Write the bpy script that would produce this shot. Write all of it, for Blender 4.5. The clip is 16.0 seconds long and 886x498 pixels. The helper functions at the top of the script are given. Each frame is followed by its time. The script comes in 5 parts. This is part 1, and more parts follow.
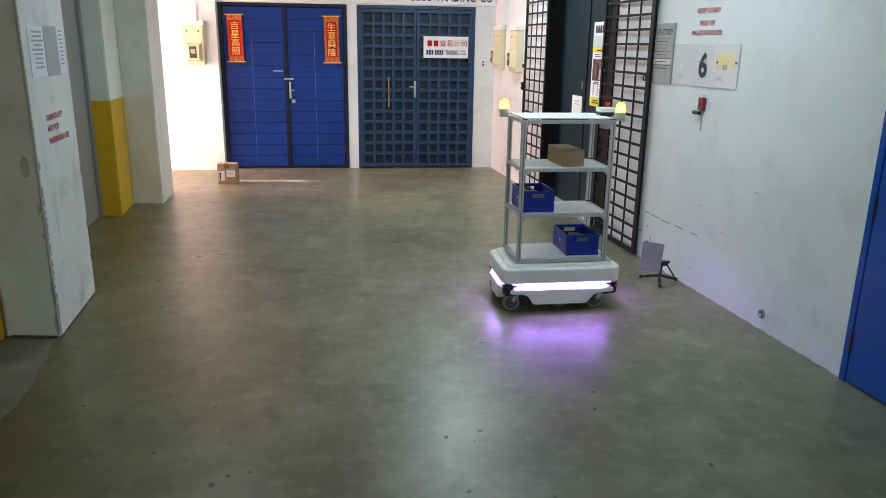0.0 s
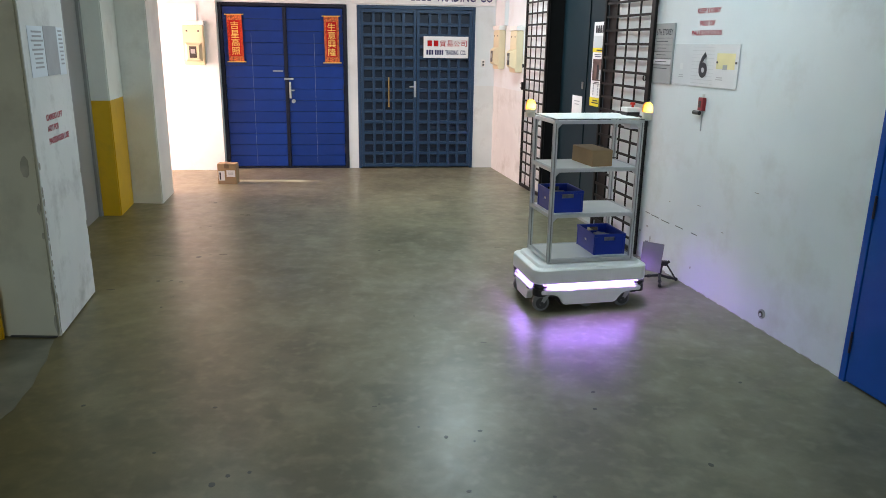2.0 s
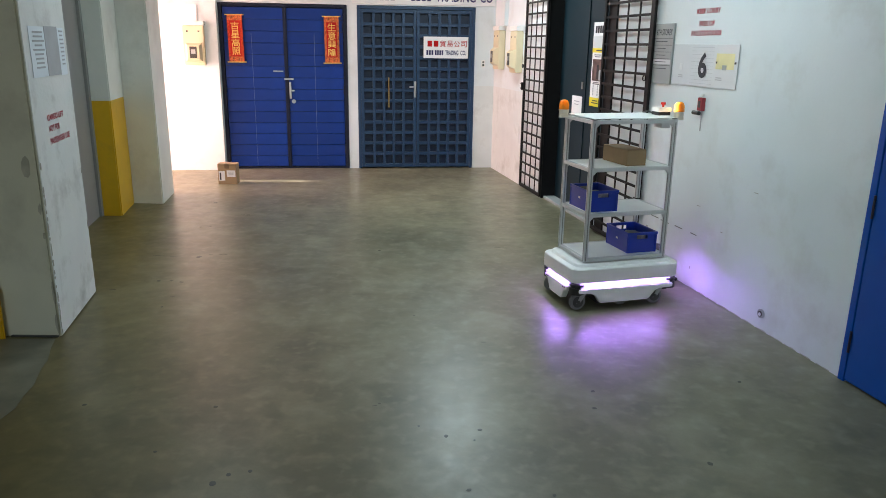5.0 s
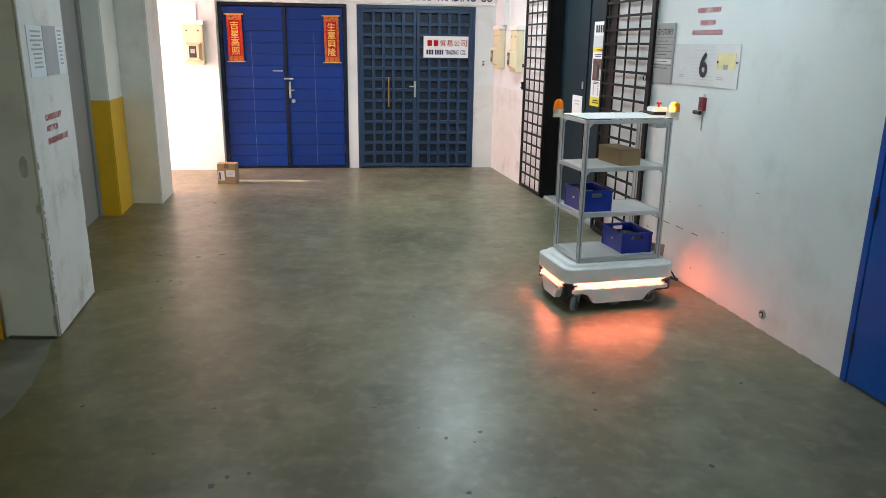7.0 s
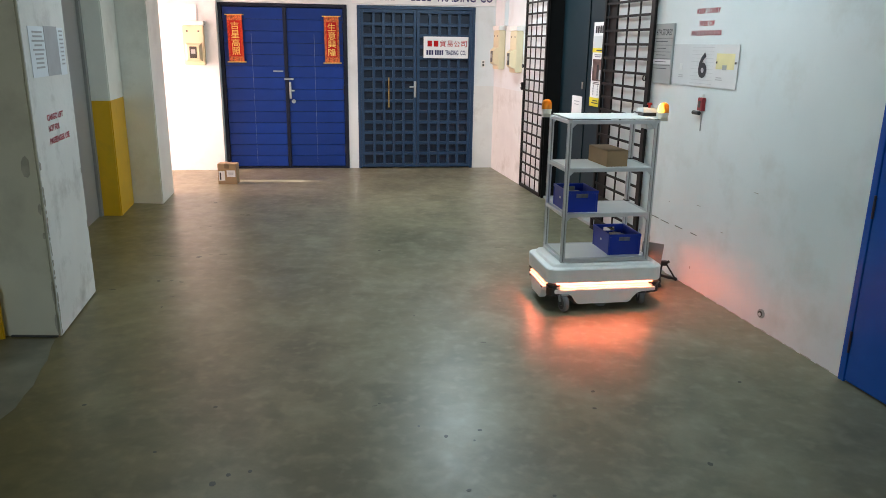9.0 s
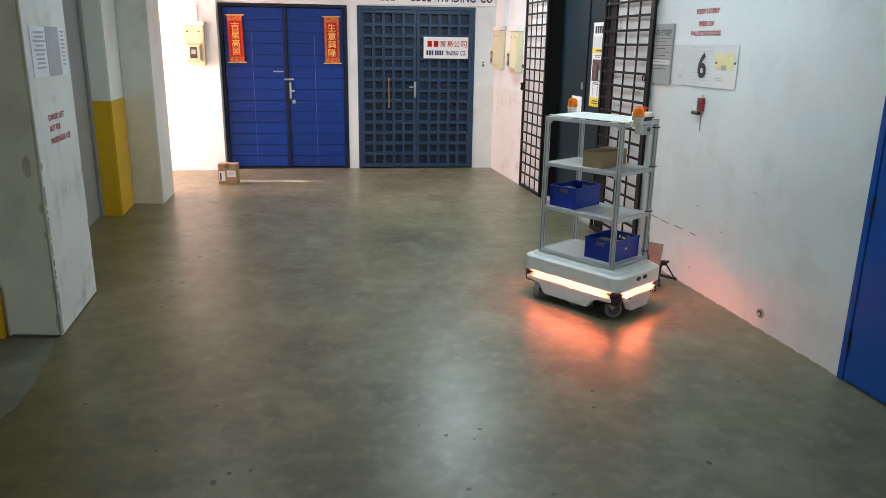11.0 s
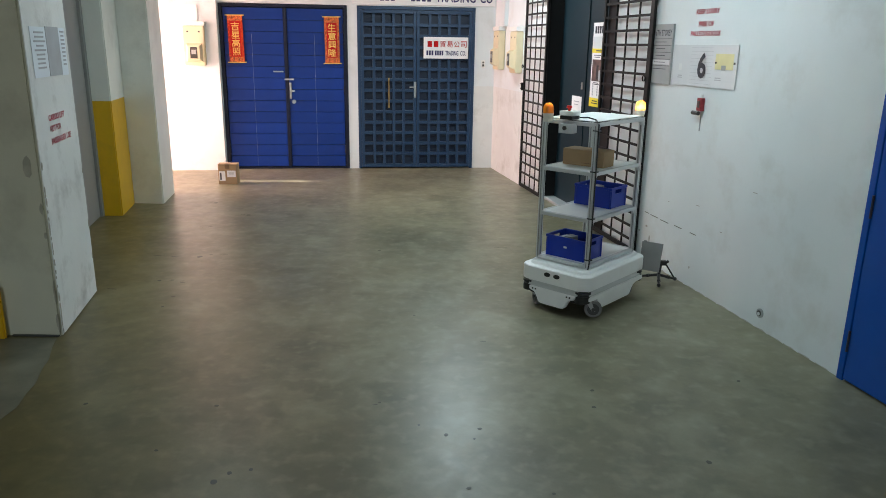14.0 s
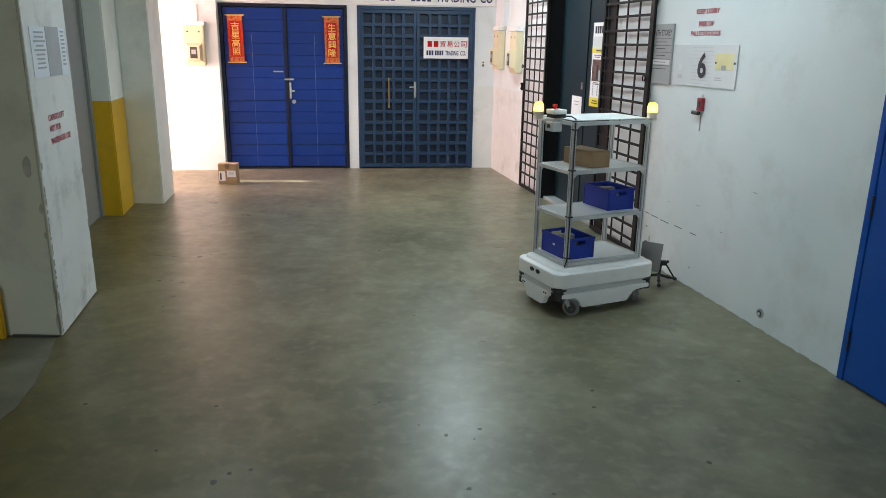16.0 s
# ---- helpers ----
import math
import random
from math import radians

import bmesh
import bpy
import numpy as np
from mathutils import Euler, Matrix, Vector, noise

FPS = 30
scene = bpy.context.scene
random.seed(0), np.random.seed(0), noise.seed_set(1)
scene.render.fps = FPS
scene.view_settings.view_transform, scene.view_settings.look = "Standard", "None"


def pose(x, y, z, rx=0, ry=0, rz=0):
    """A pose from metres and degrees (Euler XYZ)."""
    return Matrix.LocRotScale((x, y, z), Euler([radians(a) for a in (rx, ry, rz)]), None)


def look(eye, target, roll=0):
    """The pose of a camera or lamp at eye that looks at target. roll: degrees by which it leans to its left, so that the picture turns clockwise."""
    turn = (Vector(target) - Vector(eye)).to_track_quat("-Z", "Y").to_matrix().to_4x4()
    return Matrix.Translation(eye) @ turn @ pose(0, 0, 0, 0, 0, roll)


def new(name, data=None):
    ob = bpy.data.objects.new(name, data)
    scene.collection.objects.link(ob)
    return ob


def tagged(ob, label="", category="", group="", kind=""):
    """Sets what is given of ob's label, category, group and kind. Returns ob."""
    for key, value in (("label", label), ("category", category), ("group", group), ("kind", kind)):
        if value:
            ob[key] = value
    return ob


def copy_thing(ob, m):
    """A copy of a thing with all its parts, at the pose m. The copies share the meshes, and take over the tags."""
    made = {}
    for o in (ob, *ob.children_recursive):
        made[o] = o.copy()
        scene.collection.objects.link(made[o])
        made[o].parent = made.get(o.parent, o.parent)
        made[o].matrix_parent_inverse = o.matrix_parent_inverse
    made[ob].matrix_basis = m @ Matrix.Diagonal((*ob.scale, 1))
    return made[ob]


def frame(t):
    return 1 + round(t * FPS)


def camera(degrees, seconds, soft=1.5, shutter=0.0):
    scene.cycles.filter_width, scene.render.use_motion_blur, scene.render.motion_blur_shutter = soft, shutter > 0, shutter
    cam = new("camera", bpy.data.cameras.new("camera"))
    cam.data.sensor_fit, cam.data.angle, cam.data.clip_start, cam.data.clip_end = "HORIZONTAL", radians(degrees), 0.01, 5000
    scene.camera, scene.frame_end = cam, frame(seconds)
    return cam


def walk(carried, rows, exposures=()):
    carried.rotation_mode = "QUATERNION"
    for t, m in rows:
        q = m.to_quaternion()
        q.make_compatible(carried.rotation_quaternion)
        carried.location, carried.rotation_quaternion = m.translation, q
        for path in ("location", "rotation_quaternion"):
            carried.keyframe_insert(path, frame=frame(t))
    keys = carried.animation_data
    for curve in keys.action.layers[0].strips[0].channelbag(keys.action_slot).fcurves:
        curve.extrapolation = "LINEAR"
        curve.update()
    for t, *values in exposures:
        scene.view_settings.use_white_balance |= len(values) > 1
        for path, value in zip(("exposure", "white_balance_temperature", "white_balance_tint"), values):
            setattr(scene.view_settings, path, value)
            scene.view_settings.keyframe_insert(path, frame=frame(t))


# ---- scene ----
FOV = 62.564
cam = camera(FOV, 16.0, soft=0.9)


def eye(s):
    """Camera on its stand; s is the slight sway of the mount."""
    return pose(0.0, -0.045 * s, 1.878) @ pose(0, 0, 0, 90 - 15.676 + 0.0755 * s) @ pose(0, 0, 0, 0, 0, 0.877)


walk(cam, [(t, eye(s)) for t, s in (
    (0, 0), (4.2, 0), (6.3, 0.8), (6.5, 0.75), (6.9, -0.25), (7.6, -0.25), (8, 0), (8.5, 0.2), (9.2, 0.2), (11.3, 0.55), (12, 0.6),
    (14, 0.6), (14.5, 1.0), (15, 0.05), (15.5, 0.3), (16, 0.55))])

# ---- light ----
world = bpy.data.worlds.new("sky")
scene.world = world
world.use_nodes = True
wn = world.node_tree.nodes
sky = wn.new("ShaderNodeTexSky")
sky.sky_type, sky.sun_disc = "NISHITA", False
sky.sun_elevation, sky.sun_rotation = radians(24), radians(-93)
world.node_tree.links.new(sky.outputs[0], wn["Background"].inputs[0])
wn["Background"].inputs[1].default_value = 0.12
scene.view_settings.exposure = 2.0


def area(name, m, sx, sy, power, colour):
    d = bpy.data.lights.new(name, "AREA")
    d.shape, d.size, d.size_y, d.energy, d.color = "RECTANGLE", sx, sy, power, colour
    ob = new(name, d)
    ob.matrix_world = m
    return ob


# the last two are added fill, for the lift pillars and camera-facing sides
TUBES = [(0.2, 8.75, 17.8), (0.72, 5.0, 10.5), (-2.1, 6.2, 4.0), (1.2, -3.2, 4.5)]
CEIL = 3.4
for x, y, p in TUBES:
    area("tube_light", pose(x, y, CEIL - 0.13, 0, 0, 12), 0.3, 1.3, p, (0.74, 0.93, 1.0))
# daylight through the loading opening on the far left
area("daylight_opening", look((-5.75, 9.85, 1.35), (-1.2, 9.3, 0.1)), 1.5, 2.5, 72, (1.0, 0.64, 0.585))
# added fill light behind the camera, brightens the surfaces that face it
area("daylight_south", look((-1.8, -5.85, 1.75), (-1.8, 5.0, 1.6)), 3.0, 1.6, 21, (0.92, 0.98, 1.0))
d = bpy.data.lights.new("sun", "SUN")
d.energy, d.angle, d.color = 5.0, radians(0.5), (1.0, 0.93, 0.82)
new("sun", d).matrix_world = look((-8.8, 9.72, 3.0), (-8.8 + 1.0, 9.72 + 0.048, 3.0 - 0.4452))


# ---- materials ----
def material(name, colour, rough=0.6, metal=0.0, vary=0.12, scale=6.0, bump=0.05, fine=80.0, dirt=None, dirt_amount=0.0, dirt_scale=1.6,
             emit=None, strength=0.0, per_object=0.0, stretch=(1, 1, 1), spec=0.5):
    m = bpy.data.materials.new(name)
    m.use_nodes = True
    n, l = m.node_tree.nodes, m.node_tree.links
    b = n["Principled BSDF"]
    b.inputs["Metallic"].default_value = metal
    b.inputs["Specular IOR Level"].default_value = spec
    co = n.new("ShaderNodeTexCoord")
    mp = n.new("ShaderNodeMapping")
    mp.inputs["Scale"].default_value = stretch
    l.new(co.outputs["Object"], mp.inputs["Vector"])
    big, small = n.new("ShaderNodeTexNoise"), n.new("ShaderNodeTexNoise")
    big.inputs["Scale"].default_value, big.inputs["Detail"].default_value = scale, 5
    small.inputs["Scale"].default_value, small.inputs["Detail"].default_value = fine, 3
    for t in (big, small):
        l.new(mp.outputs[0], t.inputs["Vector"])
    mix = n.new("ShaderNodeMix")
    mix.data_type = "RGBA"
    lo = tuple(c * (1 - vary) for c in colour)
    hi = tuple(min(1, c * (1 + vary)) for c in colour)
    mix.inputs["A"].default_value, mix.inputs["B"].default_value = (*lo, 1), (*hi, 1)
    ramp = n.new("ShaderNodeMapRange")
    ramp.inputs["From Min"].default_value, ramp.inputs["From Max"].default_value = 0.3, 0.7
    l.new(big.outputs["Fac"], ramp.inputs["Value"])
    l.new(ramp.outputs[0], mix.inputs["Factor"])
    out = mix.outputs["Result"]
    if dirt:
        stain = n.new("ShaderNodeTexNoise")
        stain.inputs["Scale"].default_value, stain.inputs["Detail"].default_value = dirt_scale, 8
        stain.inputs["Roughness"].default_value = 0.65
        l.new(mp.outputs[0], stain.inputs["Vector"])
        cut = n.new("ShaderNodeMapRange")
        cut.inputs["From Min"].default_value, cut.inputs["From Max"].default_value = 0.52, 0.75
        cut.inputs["To Max"].default_value = dirt_amount
        l.new(stain.outputs["Fac"], cut.inputs["Value"])
        mix2 = n.new("ShaderNodeMix")
        mix2.data_type = "RGBA"
        mix2.inputs["B"].default_value = (*dirt, 1)
        l.new(cut.outputs[0], mix2.inputs["Factor"])
        l.new(out, mix2.inputs["A"])
        out = mix2.outputs["Result"]
    if per_object:
        info = n.new("ShaderNodeObjectInfo")
        hsv = n.new("ShaderNodeHueSaturation")
        val = n.new("ShaderNodeMapRange")
        val.inputs["To Min"].default_value, val.inputs["To Max"].default_value = 1 - per_object, 1 + per_object
        l.new(info.outputs["Random"], val.inputs["Value"])
        l.new(val.outputs[0], hsv.inputs["Value"])
        l.new(out, hsv.inputs["Color"])
        out = hsv.outputs[0]
    l.new(out, b.inputs["Base Color"])
    rr = n.new("ShaderNodeMapRange")
    rr.inputs["To Min"].default_value, rr.inputs["To Max"].default_value = max(0.03, rough * 0.85), min(1, rough * 1.15)
    l.new(big.outputs["Fac"], rr.inputs["Value"])
    l.new(rr.outputs[0], b.inputs["Roughness"])
    if bump:
        bp = n.new("ShaderNodeBump")
        bp.inputs["Strength"].default_value, bp.inputs["Distance"].default_value = bump, 0.01
        l.new(small.outputs["Fac"], bp.inputs["Height"])
        l.new(bp.outputs[0], b.inputs["Normal"])
    if emit:
        b.inputs["Emission Color"].default_value = (*emit, 1)
        b.inputs["Emission Strength"].default_value = strength
    return m


def concrete():
    """Power-floated floor slab: cloudy greys, scuffs, dark specks, uneven polish."""
    m = bpy.data.materials.new("floor_concrete")
    m.use_nodes = True
    n, l = m.node_tree.nodes, m.node_tree.links
    b = n["Principled BSDF"]
    co = n.new("ShaderNodeTexCoord")

    def noise_node(scale, detail=6, rough=0.6, dist=0.0):
        t = n.new("ShaderNodeTexNoise")
        t.inputs["Scale"].default_value, t.inputs["Detail"].default_value = scale, detail
        t.inputs["Roughness"].default_value, t.inputs["Distortion"].default_value = rough, dist
        l.new(co.outputs["Object"], t.inputs["Vector"])
        return t.outputs["Fac"]

    def span(v, a, b2, lo=0.0, hi=1.0):
        r = n.new("ShaderNodeMapRange")
        for k, x in zip(("From Min", "From Max", "To Min", "To Max"), (a, b2, lo, hi)):
            r.inputs[k].default_value = x
        l.new(v, r.inputs["Value"])
        return r.outputs[0]

    def mixed(fac, a, c, mode="MIX"):
        x = n.new("ShaderNodeMix")
        x.data_type, x.blend_type = "RGBA", mode
        for key, v in (("A", a), ("B", c)):
            if isinstance(v, tuple):
                x.inputs[key].default_value = (*v, 1)
            else:
                l.new(v, x.inputs[key])
        if isinstance(fac, float):
            x.inputs["Factor"].default_value = fac
        else:
            l.new(fac, x.inputs["Factor"])
        return x.outputs["Result"]

    cloud = noise_node(0.8, 3, 0.5)
    col = mixed(span(cloud, 0.36, 0.64), FLOOR_LO, FLOOR_HI)
    col = mixed(span(noise_node(2.4, 5, 0.5, 0.6), 0.46, 0.68, 0, 0.42), col, FLOOR_PALE)
    col = mixed(span(noise_node(1.9, 5, 0.5, 0.5), 0.5, 0.7, 0, 0.4), col, FLOOR_DARK)
    col = mixed(span(noise_node(5.2, 4, 0.5, 0.2), 0.46, 0.7, 0, 0.36), col, FLOOR_DARK)
    col = mixed(span(noise_node(7.5, 4, 0.55, 0.1), 0.5, 0.72, 0, 0.32), col, FLOOR_PALE)
    col = mixed(span(noise_node(15, 3, 0.5, 0.0), 0.54, 0.74, 0, 0.18), col, FLOOR_PALE)
    col = mixed(span(noise_node(60, 3, 0.6), 0.4, 0.7, 0, 0.12), col, FLOOR_DARK)
    # warm light and falloff at the near left painted in, with a wandering border
    axes = n.new("ShaderNodeSeparateXYZ")
    l.new(co.outputs["Object"], axes.inputs[0])
    border = n.new("ShaderNodeMath")
    border.operation = "MULTIPLY_ADD"
    border.inputs[1].default_value = 1.6
    l.new(noise_node(0.7, 4, 0.5), border.inputs[0])
    slant = n.new("ShaderNodeMath")
    slant.operation = "MULTIPLY_ADD"
    slant.inputs[1].default_value = 0.36
    l.new(axes.outputs["Y"], slant.inputs[0])
    l.new(axes.outputs["X"], slant.inputs[2])
    l.new(slant.outputs[0], border.inputs[2])
    col = mixed(span(border.outputs[0], 1.7, -0.1, 0, 1.0), col, FLOOR_DIM_TINT, "MULTIPLY")
    l.new(col, b.inputs["Base Color"])
    l.new(span(noise_node(9, 6, 0.6), 0.34, 0.66, FLOOR_GLOSS[0], FLOOR_GLOSS[1]), b.inputs["Roughness"])
    b.inputs["Specular IOR Level"].default_value = 0.5
    bp = n.new("ShaderNodeBump")
    bp.inputs["Strength"].default_value, bp.inputs["Distance"].default_value = 0.05, 0.004
    l.new(noise_node(26, 6), bp.inputs["Height"])
    l.new(bp.outputs[0], b.inputs["Normal"])
    return m


FLOOR_LO, FLOOR_HI = (0.148, 0.136, 0.083), (0.211, 0.194, 0.12)
FLOOR_PALE, FLOOR_DARK, FLOOR_GLOSS = (0.345, 0.33, 0.23), (0.083, 0.079, 0.047), (0.32, 0.4)
# multiplier that paints the dimmer, warmer near-left floor
FLOOR_DIM_TINT = (0.7, 0.6, 0.36)
M = {}
M["floor"] = concrete()
M["stain"] = material("dark_floor_stain", (0.078, 0.074, 0.056), 0.5, vary=0.2, bump=0.0)
M["floor_grey"] = material("patched_grey_concrete", (0.165, 0.155, 0.115), 0.4, vary=0.3, scale=5, bump=0.04, fine=26, dirt=(0.07, 0.07, 0.05), dirt_amount=0.5, dirt_scale=2.2)
M["paper"] = material("printer_paper", (0.8, 0.85, 0.9), 0.6, vary=0.02, bump=0.0)
M["wall"] = material("white_wall_paint", (0.75, 0.79, 0.8), 0.55, vary=0.05, scale=1.3, bump=0.07, fine=35, dirt=(0.5, 0.48, 0.43), dirt_amount=0.5)
M["old_white"] = material("yellowed_wall_paint", (0.72, 0.73, 0.71), 0.55, vary=0.06, scale=2.5, bump=0.14, fine=35, dirt=(0.4, 0.38, 0.33), dirt_amount=0.6, dirt_scale=2.4)
# bay pillars get a paler tone than the near pillar below
M["pillar_pale"] = material("pale_grey_pillar_tone", (0.8, 0.805, 0.75), 0.5, vary=0.06, scale=1.8, bump=0.15, fine=30, dirt=(0.4, 0.38, 0.32), dirt_amount=0.4)
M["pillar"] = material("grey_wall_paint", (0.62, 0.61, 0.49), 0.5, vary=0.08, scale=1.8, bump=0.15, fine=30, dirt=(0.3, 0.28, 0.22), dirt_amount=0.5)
M["grime"] = material("grey_grime", (0.42, 0.41, 0.37), 0.8, vary=0.25, scale=12, bump=0.0)
M["wall_stain"] = material("old_wall_stain", (0.4, 0.385, 0.31), 0.6, vary=0.25, scale=9, bump=0.05)
M["chip"] = material("bared_plaster", (0.36, 0.345, 0.29), 0.8, vary=0.2, scale=20, bump=0.1)
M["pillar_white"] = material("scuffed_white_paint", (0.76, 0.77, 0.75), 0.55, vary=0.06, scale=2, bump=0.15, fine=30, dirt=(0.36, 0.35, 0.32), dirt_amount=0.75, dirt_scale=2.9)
M["yellow"] = material("yellow_safety_paint", (0.72, 0.42, 0.01), 0.4, vary=0.08, scale=3, bump=0.06, dirt=(0.3, 0.2, 0.03), dirt_amount=0.4, dirt_scale=3)
M["ceiling"] = material("ceiling_paint", (0.55, 0.56, 0.54), 0.8, vary=0.05, bump=0.05)
M["blue"] = material("blue_door_paint", (0.003, 0.031, 0.215), 0.42, vary=0.12, scale=3, bump=0.04, fine=60, dirt=(0.005, 0.03, 0.13), dirt_amount=0.4, per_object=0.1, spec=0.3)
M["blue_gloss"] = material("glossy_azure_door_paint", (0.003, 0.075, 0.38), 0.24, vary=0.08, scale=3, bump=0.03, fine=50, dirt=(0.004, 0.045, 0.22), dirt_amount=0.4)
M["navy"] = material("navy_grille_paint", (0.011, 0.041, 0.098), 0.42, vary=0.12, scale=4, bump=0.04)
# same navy at about a third of the grid's value
M["navy_dark"] = material("navy_darker", (0.0035, 0.013, 0.039), 0.5, vary=0.15, scale=4, bump=0.04)
M["frame"] = material("dark_frame_paint", (0.008, 0.011, 0.028), 0.4, vary=0.15, bump=0.03, spec=0.3)
M["black"] = material("black_gate_paint", (0.008, 0.0075, 0.0075), 0.5, vary=0.2, scale=9, bump=0.06, spec=0.25)
M["teal"] = material("teal_door_paint", (0.0085, 0.023, 0.031), 0.42, vary=0.12, scale=2, bump=0.03, spec=0.3)
M["steel"] = material("brushed_steel", (0.55, 0.55, 0.53), 0.35, 1.0, vary=0.08, bump=0.02)
M["brass"] = material("worn_brass", (0.5, 0.33, 0.13), 0.35, 1.0, vary=0.15, bump=0.02)
M["liftdoor"] = material("grey_lift_steel", (0.3, 0.3, 0.29), 0.45, 0.1, vary=0.06, scale=3, bump=0.03)
M["rail"] = material("dark_rail", (0.06, 0.06, 0.06), 0.5, vary=0.1)
M["cream"] = material("cream_plastic", (0.72, 0.63, 0.42), 0.5, vary=0.04, bump=0.02)
M["panel_white"] = material("white_board", (0.85, 0.84, 0.8), 0.6, vary=0.02, bump=0.02)
M["dark"] = material("dark_window", (0.05, 0.045, 0.04), 0.3, vary=0.15)
M["red"] = material("red_paper", (0.45, 0.004, 0.005), 0.6, vary=0.15, scale=20, bump=0.02, spec=0.2)
M["orange_paper"] = material("orange_border_paper", (0.5, 0.045, 0.012), 0.6, vary=0.5, scale=45, bump=0.02, spec=0.2)
M["band_gold"] = material("gold_pattern_paper", (0.5, 0.12, 0.03), 0.5, 0.2, vary=0.8, scale=55, bump=0.0)
M["gold"] = material("gold_ink", (0.85, 0.6, 0.16), 0.4, 0.2, vary=0.15, scale=30, bump=0.0)
M["white"] = material("white_sheet", (0.82, 0.82, 0.82), 0.5, vary=0.02, bump=0.0)
M["ink_red"] = material("red_stencil_ink", (0.42, 0.015, 0.045), 0.6, vary=0.2, scale=30, bump=0.0, dirt=(0.6, 0.4, 0.4), dirt_amount=0.35, dirt_scale=25)
M["ink_navy"] = material("navy_ink", (0.02, 0.02, 0.1), 0.6, vary=0.1, bump=0.0)
M["ink_black"] = material("black_ink", (0.02, 0.025, 0.035), 0.5, vary=0.1, bump=0.0)
M["ink_grey"] = material("grey_print", (0.42, 0.43, 0.45), 0.6, vary=0.1, bump=0.0)
M["board_grey"] = material("grey_directory_board", (0.36, 0.38, 0.38), 0.4, vary=0.05, bump=0.01)
M["board_light"] = material("pale_plate", (0.66, 0.68, 0.68), 0.3, vary=0.03, bump=0.01)
M["plate_clear"] = material("frosted_acrylic", (0.7, 0.72, 0.735), 0.25, vary=0.03, bump=0.01)
M["pale_yellow"] = material("faded_yellow_print", (0.74, 0.68, 0.36), 0.4, vary=0.08, bump=0.0)
M["bright_yellow"] = material("yellow_print", (0.75, 0.62, 0.03), 0.5, vary=0.05, bump=0.0)
M["photo"] = material("dark_photo_print", (0.12, 0.07, 0.06), 0.4, vary=0.7, scale=14, bump=0.0)
M["red_box"] = material("red_alarm_plastic", (0.28, 0.02, 0.03), 0.4, vary=0.1, bump=0.02)
M["card"] = material("brown_cardboard", (0.35, 0.235, 0.13), 0.8, vary=0.08, scale=8, bump=0.08, fine=120)
M["card_dark"] = material("brown_tape", (0.2, 0.12, 0.06), 0.5, vary=0.1, bump=0.02)
M["robot_white"] = material("white_robot_shell", (0.88, 0.89, 0.88), 0.32, vary=0.03, scale=4, bump=0.02, dirt=(0.55, 0.54, 0.52), dirt_amount=0.2, dirt_scale=5)
M["robot_black"] = material("black_robot_plastic", (0.012, 0.012, 0.013), 0.4, vary=0.1, bump=0.02)
M["tyre"] = material("grey_caster_rubber", (0.2, 0.2, 0.205), 0.6, vary=0.15, bump=0.05)
M["hub"] = material("grey_caster_hub", (0.42, 0.42, 0.43), 0.45, vary=0.1, bump=0.02)
M["alu"] = material("anodised_aluminium", (0.6, 0.61, 0.62), 0.4, 0.35, vary=0.05, scale=5, bump=0.015, fine=150)
M["groove"] = material("shaded_aluminium_slot", (0.26, 0.265, 0.27), 0.5, 0.2, vary=0.05, bump=0.0)
M["shelf"] = material("white_shelf_board", (0.87, 0.88, 0.87), 0.4, vary=0.03, bump=0.02)
M["crate"] = material("blue_crate_plastic", (0.006, 0.034, 0.36), 0.35, vary=0.06, bump=0.03)
M["crate_in"] = material("grey_wrapped_goods", (0.3, 0.31, 0.33), 0.4, vary=0.4, scale=12, bump=0.3, fine=25)
M["box_grey"] = material("pale_grey_plastic", (0.55, 0.56, 0.57), 0.4, vary=0.04, bump=0.02)
M["stop_red"] = material("red_button_plastic", (0.6, 0.03, 0.02), 0.35, vary=0.05, bump=0.0)
M["plate_grey"] = material("grey_card_plate", (0.22, 0.22, 0.22), 0.5, vary=0.08, bump=0.02)
M["beacon_base"] = material("cream_beacon_base", (0.74, 0.71, 0.62), 0.5, vary=0.05, bump=0.02)
M["led_off"] = material("frosted_strip", (0.6, 0.62, 0.62), 0.5, vary=0.03, bump=0.0)
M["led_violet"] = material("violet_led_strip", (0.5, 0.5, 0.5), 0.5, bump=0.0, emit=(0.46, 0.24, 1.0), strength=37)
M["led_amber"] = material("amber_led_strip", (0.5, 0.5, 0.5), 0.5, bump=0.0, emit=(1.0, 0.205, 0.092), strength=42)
M["lamp_on"] = material("beacon_filament", (0.8, 0.7, 0.4), 0.4, bump=0.0, emit=(1.0, 0.78, 0.42), strength=17)
M["tube"] = material("tube_glass", (0.8, 0.8, 0.8), 0.4, bump=0.0, emit=(0.77, 0.97, 1.0), strength=1.0)


def amber_dome():
    m = bpy.data.materials.new("amber_lens")
    m.use_nodes = True
    n, l = m.node_tree.nodes, m.node_tree.links
    b = n["Principled BSDF"]
    b.inputs["Base Color"].default_value = (0.62, 0.19, 0.008, 1)
    b.inputs["Roughness"].default_value = 0.15
    t = n.new("ShaderNodeBsdfTranslucent")
    t.inputs["Color"].default_value = (0.9, 0.5, 0.12, 1)
    mx = n.new("ShaderNodeMixShader")
    mx.inputs[0].default_value = 0.55
    l.new(b.outputs[0], mx.inputs[1])
    l.new(t.outputs[0], mx.inputs[2])
    l.new(mx.outputs[0], n["Material Output"].inputs[0])
    return m


M["amber"] = amber_dome()


